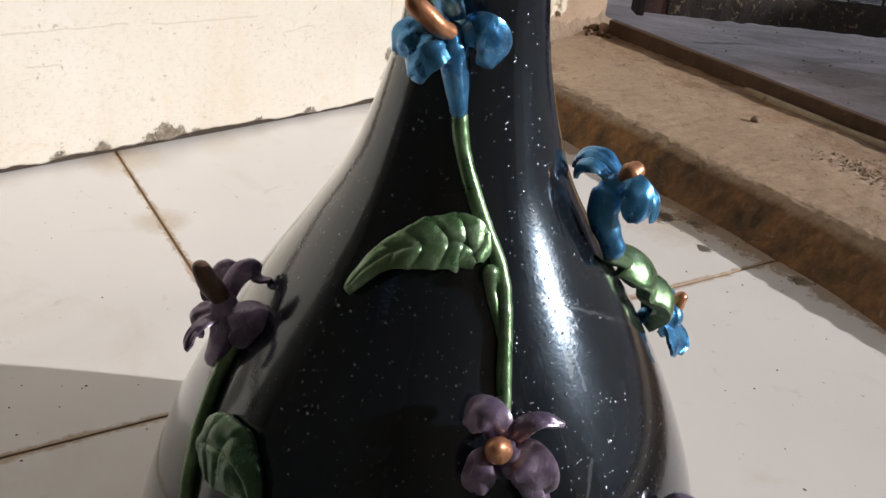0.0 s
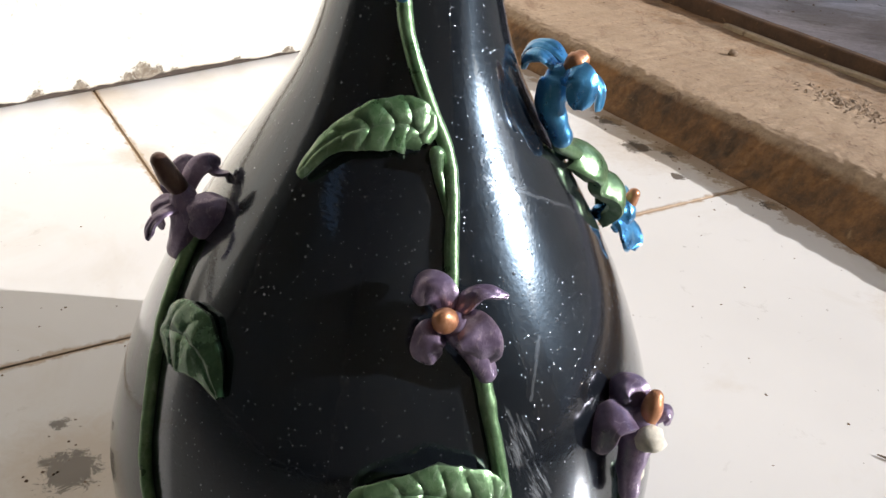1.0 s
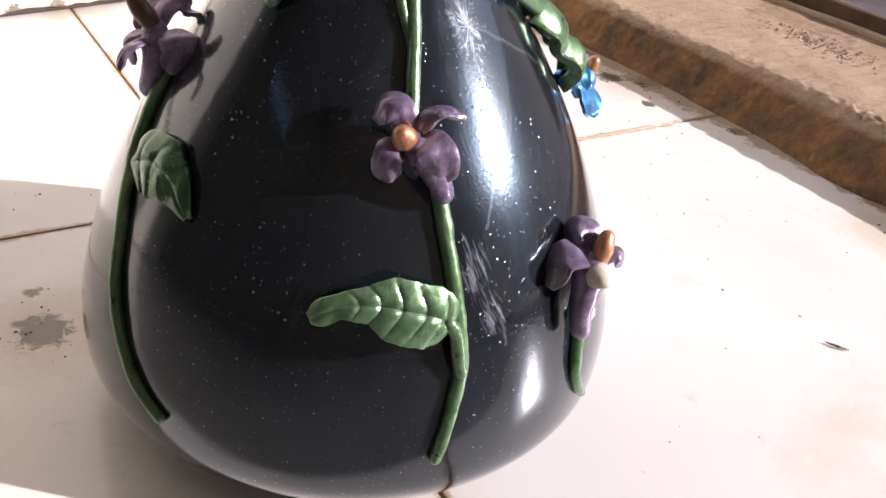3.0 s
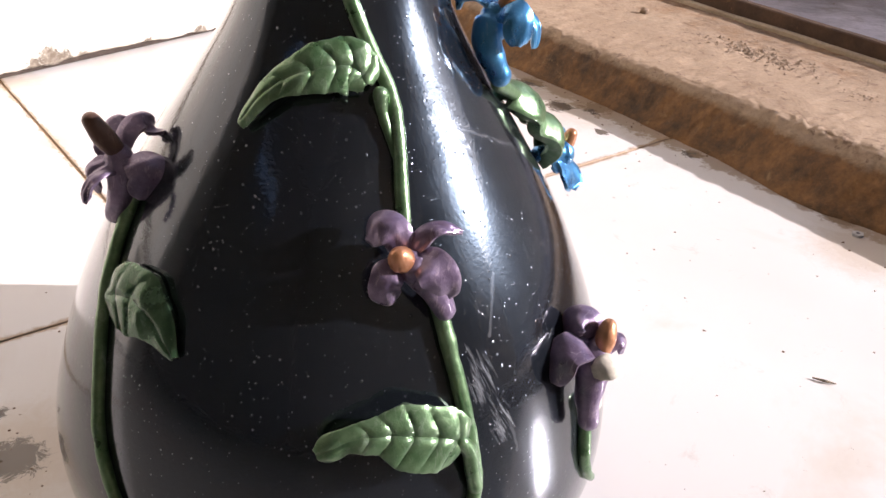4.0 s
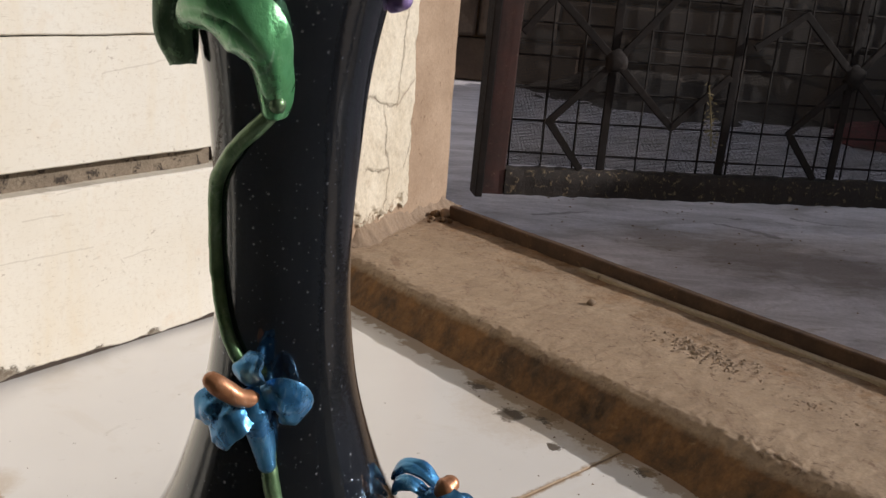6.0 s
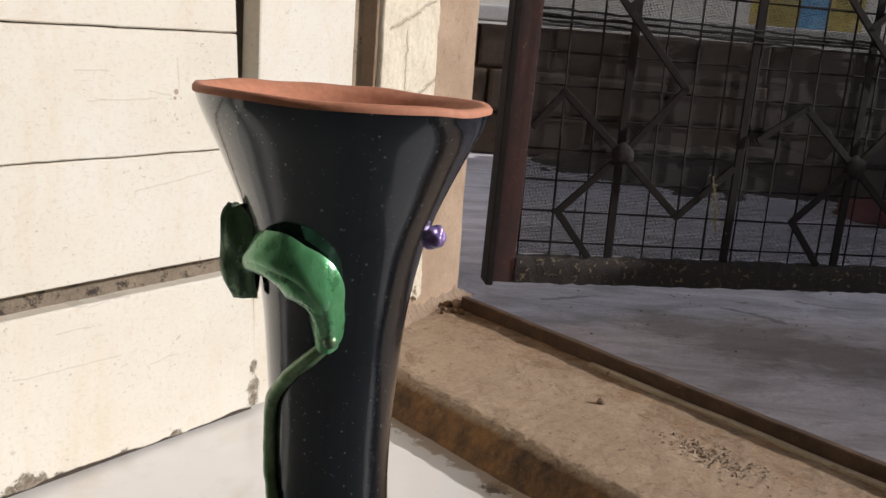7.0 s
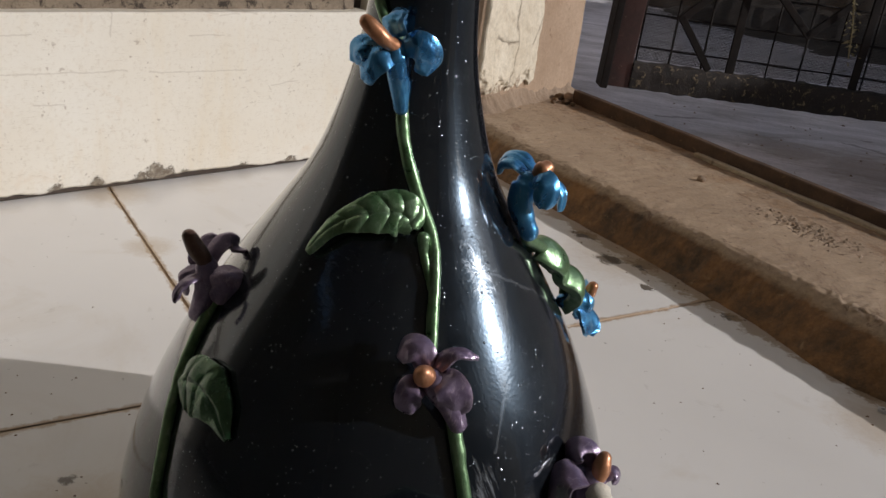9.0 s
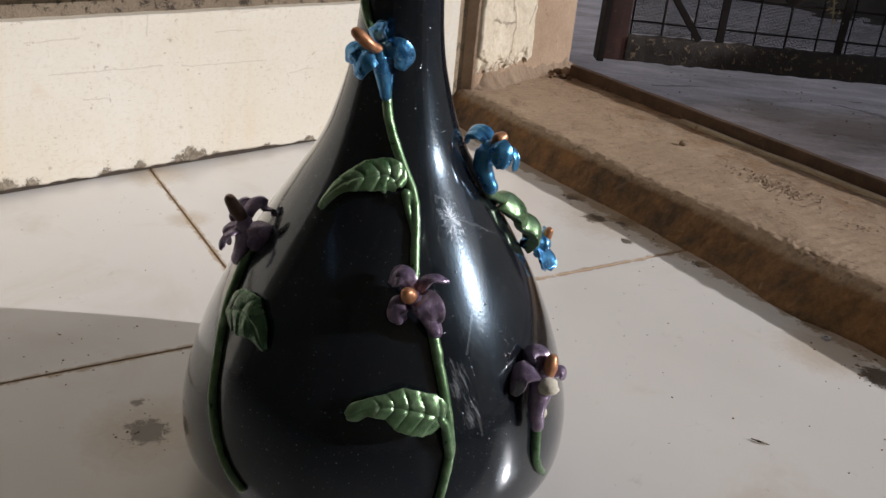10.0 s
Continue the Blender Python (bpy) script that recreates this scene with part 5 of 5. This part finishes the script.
def petal_mesh(c, face, radial, length, width, lean, curl, cup=-0.22, thick=0.0018, twist=0.0):
    """A curled clay petal from c: starts leaning off the flower's face and bends back."""
    face, radial = face.normalized(), (radial - face * radial.dot(face.normalized())).normalized()
    side = face.cross(radial)
    steps = 16
    mid, dirs = [Vector(c)], []
    for i in range(steps + 1):
        a = radians(lean + curl * (i / steps))
        d = radial * math.sin(a) + face * math.cos(a)
        dirs.append(d)
        mid.append(mid[-1] + d * (length / steps))

    def pt(u, v):
        x = u * steps
        i = min(int(x), steps - 1)
        f = x - i
        m = mid[i].lerp(mid[i + 1], f)
        d = dirs[i].lerp(dirs[i + 1], f).normalized()
        s = (side + d * twist * u).normalized()
        up = s.cross(d)
        k = v * 2 - 1
        w = width * (0.55 + 0.45 * math.sin(math.pi * 0.5 * min(1, u / 0.5)) ** 1.1) * (1 if u < 0.84 else math.sqrt(max(0.10, 1 - ((u - 0.84) / 0.16) ** 2 * 0.90)))
        w *= 1 + 0.09 * noise.noise((u * 3.1, k, width * 4000 + length * 9000))
        bend = cup * 0.4 + 0.55 * noise.noise((length * 7000, width * 9000, lean * 0.37)) + 0.5 * noise.noise((u * 1.8, length * 5000, k * 0.6))
        return m + s * (w * k) - up * (bend * width * k * k) + up * 0.0009 * noise.noise(m * 90 + Vector((k * 0.9, u * 2, width * 500)))

    return shell(pt, steps, 12, thick)


def flower(base, centre, face, petals, colour, stamen, label, tube_r=(0.0042, 0.0075), tip=None):
    """Tube from base to centre, petals round the face and a stamen; all world places."""
    base, centre, face = Vector(base), Vector(centre), Vector(face).normalized()
    line = smooth_line([base, base.lerp(centre, 0.5) + face * 0.001, centre], 6)
    n = len(line)
    body = part("flower", tube([Vector(p) for p in line], [tube_r[0] + (tube_r[1] - tube_r[0]) * (i / (n - 1)) ** 1.4 for i in range(n)], 14, 0.12), colour, vase, label, True)
    for radial, length, width, lean, curl in petals:
        part("petal", petal_mesh(centre, face, Vector(radial), length, width, lean, curl), colour, body, "", True)
    sr, path = stamen
    line = smooth_line([centre + Vector(q) for q in path], 5)
    m = len(line)
    part("stamen", tube([Vector(q) for q in line], [sr * (0.86 + 0.16 * math.sin(math.pi * (k / (m - 1)) ** 1.5)) for k in range(m)], 16, 0.14), tip or M_COPPER, body, "copper-coloured stamen" if tip is None else "copper stamen darkened for shade", True)
    return body


# stems, each from top to bottom
stem([(-91.2, .2590), (-90.6, .2555), (-86, .2435), (-75.5, .2245), (-68.0, .2095), (-67.5, .1955), (-68.9, .1820), (-69.8, .1700)], 0.0029, 0.0025)
stem([(-64.8, .1490), (-64.2, .1430), (-63.1, .1280), (-62.0, .1117), (-61.1, .0925), (-61.5, .0810), (-63.4, .0647), (-65.5, .0473)], 0.0031, 0.0026)
stem([(-150, .1600), (-146.3, .1400), (-142.5, .1238), (-137.6, .1055), (-133.5, .0850), (-127.6, .0669), (-121.5, .0535), (-116.2, .0456)], 0.0027, 0.0023)
stem([(-29.8, .0850), (-30.2, .0780), (-31.6, .0690), (-32.0, .0600), (-30.3, .0510), (-27.4, .0436)], 0.0034, 0.0020)
stem([(-101, .2850, .003), (-106, .2860), (-118, .2900), (-133, .2995), (-144, .3110), (-151, .3260), (-146, .3450), (-124, .3585), (-106, .3670), (-93, .3735), (-90, .3765, .003)], 0.0022, 0.0027)
stem([(-69.0, .1905), (-70.4, .1975), (-71.6, .2035), (-72.6, .2080, .003)], 0.0014, 0.0026)
stem([(-61.6, .0830, .001), (-62.4, .0910, .003), (-63.2, .0985, .005), (-64.6, .1028, .006)], 0.0028, 0.0030)

# leaves
leaf([(-77.5, .2105, .005), (-81, .2150, .006), (-87, .2160, .007), (-97, .2135, .008), (-107, .2090, .007), (-113.5, .2030, .006), (-119, .1955, .003)], 0.0091, -0.12, 0.08, 5, deep=1.2)
leaf([(-64.2, .1022, .007), (-67.6, .1063, .010), (-72.7, .1090, .011), (-77.2, .1106, .011), (-81.3, .1106, .011), (-85, .1090, .010), (-88.9, .1045, .008)], 0.0108, -0.12, 0.22, 5, deep=1.4, outline=BLUNT)
leaf([(-141, .1290, .003), (-135.3, .1335, .0035), (-129.5, .1340, .0035), (-123.5, .1305, .003), (-118.6, .1235, .002)], 0.0118, -0.10, 0.16, 3, "green clay leaf folded against the body, colour darkened for shade", deep=0.6, paint=M_GREEN_SHADED, outline=BROAD)
stem([(-9, .1985, .002), (-2, .1930, .003), (4, .1880, .004)], 0.0030, 0.0028)
leaf([(4, .1890, .004), (8, .1835, .009), (11, .1775, .011), (13, .1705, .009), (15, .1635, .014), (16.5, .1570, .012), (17, .1515, .006)], 0.0086, -0.55, 0.20, 2, "green smooth curled clay leaf", 0.007, 0.15, outline=LOBED)
leaf([(-93, .3720, .003), (-92, .3780, .005), (-93, .3860, .007), (-96, .3935, .009), (-105, .4000, .010), (-118, .4035, .009), (-134, .4030, .007), (-152, .3970, .004)], 0.0092, -0.70, 0.2, 3, "curled green clay leaf on the neck, colour brightened as if lit", 0.0046, 0.6, M_GREEN_LIT, HOOKED)

def strap(points, half, taper, way0, way1, thick=0.0017):
    """A petal rolled from clay: a broad strap along a few points, turning its face from way0 to way1, with a round end."""
    line = [Vector(q) for q in smooth_line(points, 7)]
    n = len(line)
    seed = points[0][0] * 731 + points[-1][2] * 517

    def pt(u, v):
        x = u * (n - 1)
        i = min(int(x), n - 2)
        c = line[i].lerp(line[i + 1], x - i)
        d = (line[min(i + 2, n - 1)] - line[max(i - 1, 0)]).normalized()
        up = way0.lerp(way1, u)
        side = d.cross(up).normalized()
        up = side.cross(d)
        k = v * 2 - 1
        w = half * (0.60 + 0.40 * math.sin(math.pi * 0.5 * min(1, u / 0.4))) * (1 + (taper - 1) * u)
        w *= 1 if u < 0.80 else math.sqrt(max(0.08, 1 - ((u - 0.80) / 0.20) ** 2 * 0.92))
        w *= 1 + 0.12 * noise.noise((u * 3.1, k * 1.3, seed))
        cup = 0.16 + 0.35 * noise.noise((u * 1.7, k * 0.6, seed + 5))
        return c + side * (w * k) - up * (cup * half * k * k) + up * 0.0008 * noise.noise((u * 4, k * 1.6, seed + 9))

    return shell(pt, 22, 12, thick)


def bloom(label, at, colour, throat, throat_r, stamen, petals, tip=None):
    """A flower on the vase. Places are millimetres (sideways, up the skin, out) from at = (angle, height); petals are (places, half width, taper, two facings)."""
    n, side, up = skin(*at)
    foot = surf(*at)

    def place(q, gap):
        w = foot + (side * q[0] + up * q[1] + n * q[2]) * 0.001
        r, least = math.hypot(w.x, w.y), radius(w.z) + gap
        return w if r > least else Vector((w.x * least / r, w.y * least / r, w.z))

    line = [Vector(q) for q in smooth_line([place(q, 0.002) for q in throat], 6)]
    m = len(line)
    body = part("flower", tube(line, [(throat_r[0] + (throat_r[1] - throat_r[0]) * (i / (m - 1)) ** 1.3) * (0.001 if i < m - 2 else 0.00082) for i in range(m)], 16, 0.14), colour, vase, label, True)
    for places, half, taper, f0, f1 in petals:
        ways = [(side * f[0] + up * f[1] + n * f[2]).normalized() for f in (f0, f1)]
        part("petal", strap([place(q, 0.0022) for q in places], half * 0.001, taper, *ways), colour, body, "", True)
    line = [Vector(q) for q in smooth_line([place(q, 0.004) for q in stamen[1]], 5)]
    m = len(line)
    part("stamen", tube(line, [stamen[0] * 0.001 * (0.86 + 0.18 * math.sin(math.pi * (k / (m - 1)) ** 1.5)) for k in range(m)], 16, 0.14), tip or M_COPPER, body, "copper-coloured stamen" if tip is None else "copper stamen darkened for shade", True)


part("leaf", strap([(-0.0312, -0.010, 0.3835), (-0.0333, -0.011, 0.3935), (-0.0342, -0.012, 0.4060), (-0.0345, -0.013, 0.4170)], 0.0070, 0.9, Vector((-0.35, -0.93, 0.1)), Vector((-0.35, -0.93, 0.1)), 0.0040), M_GREEN_SHADED, vase, "dark green clay leaf standing off the neck", True)
# flowers
Z = Vector((0, 0, 1))
bloom("blue pearl-painted clay flower with a long stamen", (-94, 0.281), M_BLUE,
      [(1.7, -23.6, 5.8), (0.3, -16.6, 6.7), (-1.7, -7.8, 9.7), (-2.9, -1.1, 10.6)], (3.3, 6.0),
      (3.3, [(-1.7, 0.1, 11.3), (-6.2, 2.2, 17.2), (-10.6, 5.8, 19.9), (-13.8, 8.1, 20.4)]),
      [([(-2.5, 4.2, 10.3), (-4.6, 8.0, 13.5), (-4.9, 11.6, 13.4), (-3.5, 14.9, 9.9)], 5.6, 1, (-0.36, 0.23, 0.9), (-0.62, 0.22, 0.76)),
       ([(-0.2, 0.6, 11.0), (6.5, 2.3, 13.7), (11.4, -1.3, 10.9), (9.7, -9.1, 6.5)], 5.8, 1, (0.27, 0.25, 0.93), (0.66, -0.25, 0.71)),
       ([(-2.7, -2.9, 12.7), (-6.9, -4.6, 17.7), (-11.3, -9.1, 16.7), (-13.9, -14.3, 13.4)], 5.8, 1, (-0.02, 0.4, 0.91), (-0.44, 0.02, 0.9)),
       ([(-5.3, -2.1, 10.1), (-12.3, -0.6, 14.4), (-17.4, -2.7, 13.5), (-19.7, -8.1, 10.1)], 5.2, 1, (-0.06, 0.55, 0.83), (-0.56, 0.12, 0.82))])
bloom("purple pearl-painted clay flower with four mottled petals", (-70, 0.1625), M_PURPLE,
      [(9.3, -20.4, 6.1), (6.2, -14.4, 9.4), (1.9, -8.2, 10.4), (-2.5, -2.6, 9.4)], (4.2, 6.2),
      (4.3, [(-3.8, -2.5, 10.1), (-5.4, -1.7, 12.8), (-7.0, -0.6, 15.4)]),
      [([(-3.4, 0.1, 9.1), (-6.5, 7.1, 12.5), (-10.8, 10.3, 10.4), (-14.0, 6.8, 4.4)], 5.6, 1, (-0.28, 0.29, 0.91), (-0.72, 0.4, 0.56)),
       ([(-0.5, 1.0, 10.9), (3.7, 6.0, 15.1), (9.4, 7.1, 16.5), (15.6, 5.0, 15.0)], 4.3, 0.35, (-0.05, 0.46, 0.89), (0.16, 0.74, 0.65)),
       ([(0.7, -1.2, 12.2), (3.5, -5.1, 18.1), (5.8, -11.0, 16.6), (6.2, -16.8, 10.5)], 6.7, 1, (-0.02, 0.16, 0.99), (-0.09, -0.43, 0.9)),
       ([(-5.4, -3.8, 9.6), (-10.8, -6.4, 12.4), (-12.4, -11.0, 10.9), (-10.0, -16.0, 7.4)], 5.9, 0.8, (-0.32, 0.11, 0.94), (-0.45, -0.25, 0.85))])
bloom("dull purple clay flower with curling petals", (-152.8, 0.1725), M_PURPLE,
      [(1.1, -24.9, 3.2), (3.7, -17.5, 5.7), (3.7, -9.6, 8.9), (1.8, -3.9, 12.8)], (4.4, 6.2),
      (3.9, [(1.9, -3.6, 12.4), (2.0, -1.3, 16.4), (0.7, 1.1, 21.4), (-1.7, 3.5, 26.1)]),
      [([(3.6, 1.0, 7.2), (10.1, -0.3, 5.6), (12.2, -4.3, 2.6), (9.2, -11.8, -1.7)], 8.6, 0.75, (0.62, 0.66, 0.42), (1.0, 0.0, -0.05)),
       ([(0.8, -3.3, 12.3), (-3.8, 5.7, 12.2), (-6.0, 10.4, 8.7), (-5.8, 8.7, 3.4), (-8.1, 9.7, -3.2)], 4.6, 0.7, (0.68, 0.17, 0.72), (-0.07, 0.84, 0.53)),
       ([(4.3, -6.5, 11.0), (8.4, -10.5, 17.7), (10.0, -15.2, 19.9), (11.0, -21.7, 18.9)], 2.7, 0.8, (0.34, 0.62, 0.7), (0.22, -0.06, 0.97)),
       ([(0.5, -5.6, 11.9), (1.7, -9.3, 17.3), (1.6, -14.2, 18.2), (1.5, -19.6, 13.3)], 4.2, 0.9, (0.36, 0.69, 0.63), (0.26, -0.15, 0.95)),
       ([(-1.9, -5.4, 12.3), (-5.6, -4.7, 15.9), (-10.1, 2.4, 13.9), (-12.0, 6.2, 10.1)], 4.4, 1, (0.74, 0.49, 0.46), (0.44, 0.71, 0.54))], M_COPPER_SHADED)
bloom("purple clay flower with a broken-off petal", (-29.5, 0.1075), M_PURPLE,
      [(-9.7, -26.6, 6.1), (-8.7, -17.6, 7.4), (-4.6, -8.7, 9.5), (-0.3, -1.5, 11.1)], (4.0, 8.6),
      (3.9, [(-0.3, -1.8, 13.0), (0.3, 3.7, 15.9), (2.7, 9.1, 17.9)]),
      [([(-0.2, 1.7, 11.0), (-8.1, 6.7, 9.5), (-14.4, 6.1, 4.5), (-18.3, -2.2, -3.1)], 7.4, 1, (-0.48, 0.75, 0.45), (-0.85, 0.49, -0.21)),
       ([(2.6, 3.0, 10.5), (1.6, 12.3, 10.6), (-0.5, 14.2, 6.4), (-1.9, 8.8, 0.3)], 6.0, 1, (-0.47, 0.63, 0.62), (-0.52, 0.85, 0.02)),
       ([(1.3, -1.8, 13.6), (4.9, 1.5, 18.5), (8.0, -0.3, 20.2), (8.2, -5.3, 18.1)], 3.3, 1, (0.08, 0.83, 0.55), (0.17, 0.0, 0.99))])
stub = lump(surf(-32.0, .1040, .0165), 0.0060, 0.75, 8)
for v in stub.verts:
    v.co += 0.0012 * Vector((noise.noise(v.co * 300), noise.noise(v.co * 300 + Z), noise.noise(v.co * 300 - Z)))
part("broken_petal_stub", stub, M_BARE, vase, "bare white clay where a petal broke off", True)
part("broken_petal_stub", lump(surf(-32.0, .0890, .0085), 0.0034, 1.3, 9), M_BARE, vase, "", True)
bloom("blue pearl-painted clay flower with arching petals", (-7, 0.2125), M_BLUE,
      [(-4.2, -13.3, 6.7), (-4.2, -5.9, 7.1), (-2.8, 1.6, 8.4), (2.1, 6.6, 13.7)], (4.4, 7.2),
      (4.2, [(2.6, 7.4, 18.1), (2.1, 9.4, 21.5), (3.1, 10.0, 23.6)]),
      [([(1.6, 10.0, 14.9), (1.6, 17.4, 11.5), (3.0, 19.2, 5.6), (4.7, 16.8, -0.5)], 3.0, 1, (-0.43, 0.76, 0.48), (-0.26, 0.96, 0.01)),
       ([(8.8, 9.3, 17.4), (11.1, 16.6, 14.2), (13.0, 20.1, 7.6), (12.9, 17.0, 0.3)], 3.6, 1, (-0.3, 0.81, 0.51), (-0.18, 0.98, -0.1)),
       ([(0.6, 7.5, 15.0), (-4.1, 8.1, 21.2), (-6.5, 3.9, 23.1), (-8.3, -4.5, 18.0)], 6.0, 1, (-0.43, 0.71, 0.57), (-0.92, 0.07, 0.39)),
       ([(5.6, 3.8, 22.2), (5.2, 0.3, 26.0), (4.0, -5.0, 26.1), (2.5, -10.9, 22.0)], 3.0, 1, (-0.07, 0.64, 0.76), (-0.37, -0.2, 0.91))])
n, s, u = skin(18, .1490)
side = n * 0.6 + s * 0.8
flower(surf(17, .1540, .004), surf(18, .1490, .012), n * 0.75 - s * 0.62,
       [(Z * -1.0 - side * 0.25, .0185, .0092, 48, 70), (side * -1.0 + Z * 0.15, .0115, .0058, 45, 95), (side * 1.0 + Z * 0.10, .0130, .0054, 45, 95)],
       M_BLUE, (0.0032, [n * 0.001, n * 0.004 + Z * 0.0015, n * 0.0062 + Z * 0.0056]), "small blue pearl-painted clay flower")
bm = lump(surf(-5.2, .4080, .0020), 0.0044, 0.95, 5, 4)
part("flower_bud", bm, M_LILAC, vase, "small round lilac clay bud on the neck", True)

# ---- small things ----
rng = random.Random(7)


def crumbs(spots, name, label, material, category, base):
    """Many small crumbs in one mesh; spots are (place, spread, count, size)."""
    verts, faces = [], []
    for at, spread, count, size in spots:
        for _ in range(count):
            p = Vector(at) + EN * rng.gauss(0, spread[0]) + ES * rng.gauss(0, spread[1])
            r = size * rng.uniform(0.35, 1.0) ** 1.3
            k = len(verts)
            turn = Matrix.Rotation(rng.uniform(0, 6.28), 3, "Z")
            for q in ((1, 0, 0), (-0.2, 0.9, 0), (-0.9, -0.2, 0), (0.1, -0.8, 0), (0.1, 0.05, 0.75)):
                w = turn @ Vector(q) * r * rng.uniform(0.7, 1.2)
                verts.append((p.x + w.x, p.y + w.y, p.z + base + w.z * 0.8))
            faces += [(k, k + 1, k + 4), (k + 1, k + 2, k + 4), (k + 2, k + 3, k + 4), (k + 3, k, k + 4), (k + 3, k + 2, k + 1, k)]
    me = bpy.data.meshes.new(name)
    me.from_pydata(verts, [], faces)
    me.materials.append(material)
    return tagged(new(name, me), label, category, kind="stuff")


TREAD = SILL_H - 0.004
crumbs([((0.393, 0.564, TREAD), (0.018, 0.036), 260, 0.0040), ((0.307, 0.575, TREAD), (0.010, 0.023), 50, 0.0034), ((0.46, 0.449, TREAD), (0.011, 0.025), 60, 0.0040), ((0.17, 0.945, TREAD), (0.05, 0.06), 60, 0.0024), ((0.052, 0.929, TREAD), (0.02, 0.012), 45, 0.0044), ((0.38, 0.568, TREAD), (0.05, 0.22), 120, 0.0018)],
       "cement_crumbs", "cement crumbs and grit strewn over the sill", M_SILL, "rubble", -0.0006)
crumbs([((0.31, 0.165, 0), (0.12, 0.14), 46, 0.0014), ((0.399, 0.203, 0), (0.012, 0.03), 30, 0.0025), ((0.213, 0.471, 0), (0.03, 0.06), 34, 0.0019), ((-0.25, 0.07, 0), (0.05, 0.03), 36, 0.0014), ((-0.155, -0.019, 0), (0.012, 0.014), 16, 0.0015), ((0.316, 0.367, 0), (0.006, 0.10), 40, 0.002), ((-0.26, 0.28, 0), (0.1, 0.1), 14, 0.0012)],
       "floor_grit", "dark grit and specks of dirt on the tiles", M_SILLFACE, "grit", 0.0)
crumbs([((0.65, 1.29, YARD_Z), (0.12, 0.30), 70, 0.004), ((1.0, 1.93, YARD_Z), (0.3, 0.5), 90, 0.006)], "yard_litter", "dark twigs and litter on the yard cement", M_SILLFACE, "litter", 0.004)
pebble = part("pebble", lump((0.298, 0.702, SILL_H - 0.002), 0.0056, 0.7, 4), M_SILL, smooth=True)
tagged(pebble, "small light brown pebble lying on the sill", "pebble")
clod = part("mortar_clod", lump(W(0.776, -0.757, SILL_H - 0.003), 0.0105, 0.8, 6), M_CEMENT, smooth=True)
tagged(clod, "lump of brown mortar at the foot of the pillar", "mortar lump")
clod = part("mortar_clod", lump(W(0.752, -0.738, SILL_H - 0.005), 0.0066, 0.7, 2), M_SILLFACE, smooth=True)
tagged(clod, "small dark lump of mortar by the pillar", "mortar lump")
for n, along, size, seed in ((0.764, -0.768, 0.0085, 11), (0.742, -0.752, 0.0050, 12), (0.757, -0.726, 0.0042, 13), (0.728, -0.741, 0.0038, 14)):
    clod = part("mortar_clod", lump(W(n, along, SILL_H - 0.005), size, 0.8, seed), M_SILLFACE, smooth=True)
    tagged(clod, "crumbled brown mortar clod at the foot of the pillar", "mortar lump", "mortar clods by the pillar")
bm = bmesh.new()
outer = [(0.0046, 0.0), (0.0046, 0.0022), (0.0022, 0.0022), (0.0022, 0.0)]
rings = [[bm.verts.new((math.cos(math.pi * k / 3 + 0.2) * r, math.sin(math.pi * k / 3 + 0.2) * r, z)) for k in range(6)] for r, z in outer]
for a, b in zip(rings, rings[1:] + rings[:1]):
    for k in range(6):
        bm.faces.new((a[k], a[(k + 1) % 6], b[(k + 1) % 6], b[k]))
bm.transform(Matrix.Translation((0.378, 0.253, 0.0003)))
tagged(part("hex_nut", bm, M_PALE), "small dull metal nut lying on the tiles", "nut")
bm = tube([(0.274, 0.072, 0.0012), (0.280, 0.069, 0.0014), (0.286, 0.0675, 0.001)], [0.0005, 0.0009, 0.0004], 6)
tagged(part("seed_husk", bm, M_WOOD), "thin brown husk lying on the tiles", "husk")
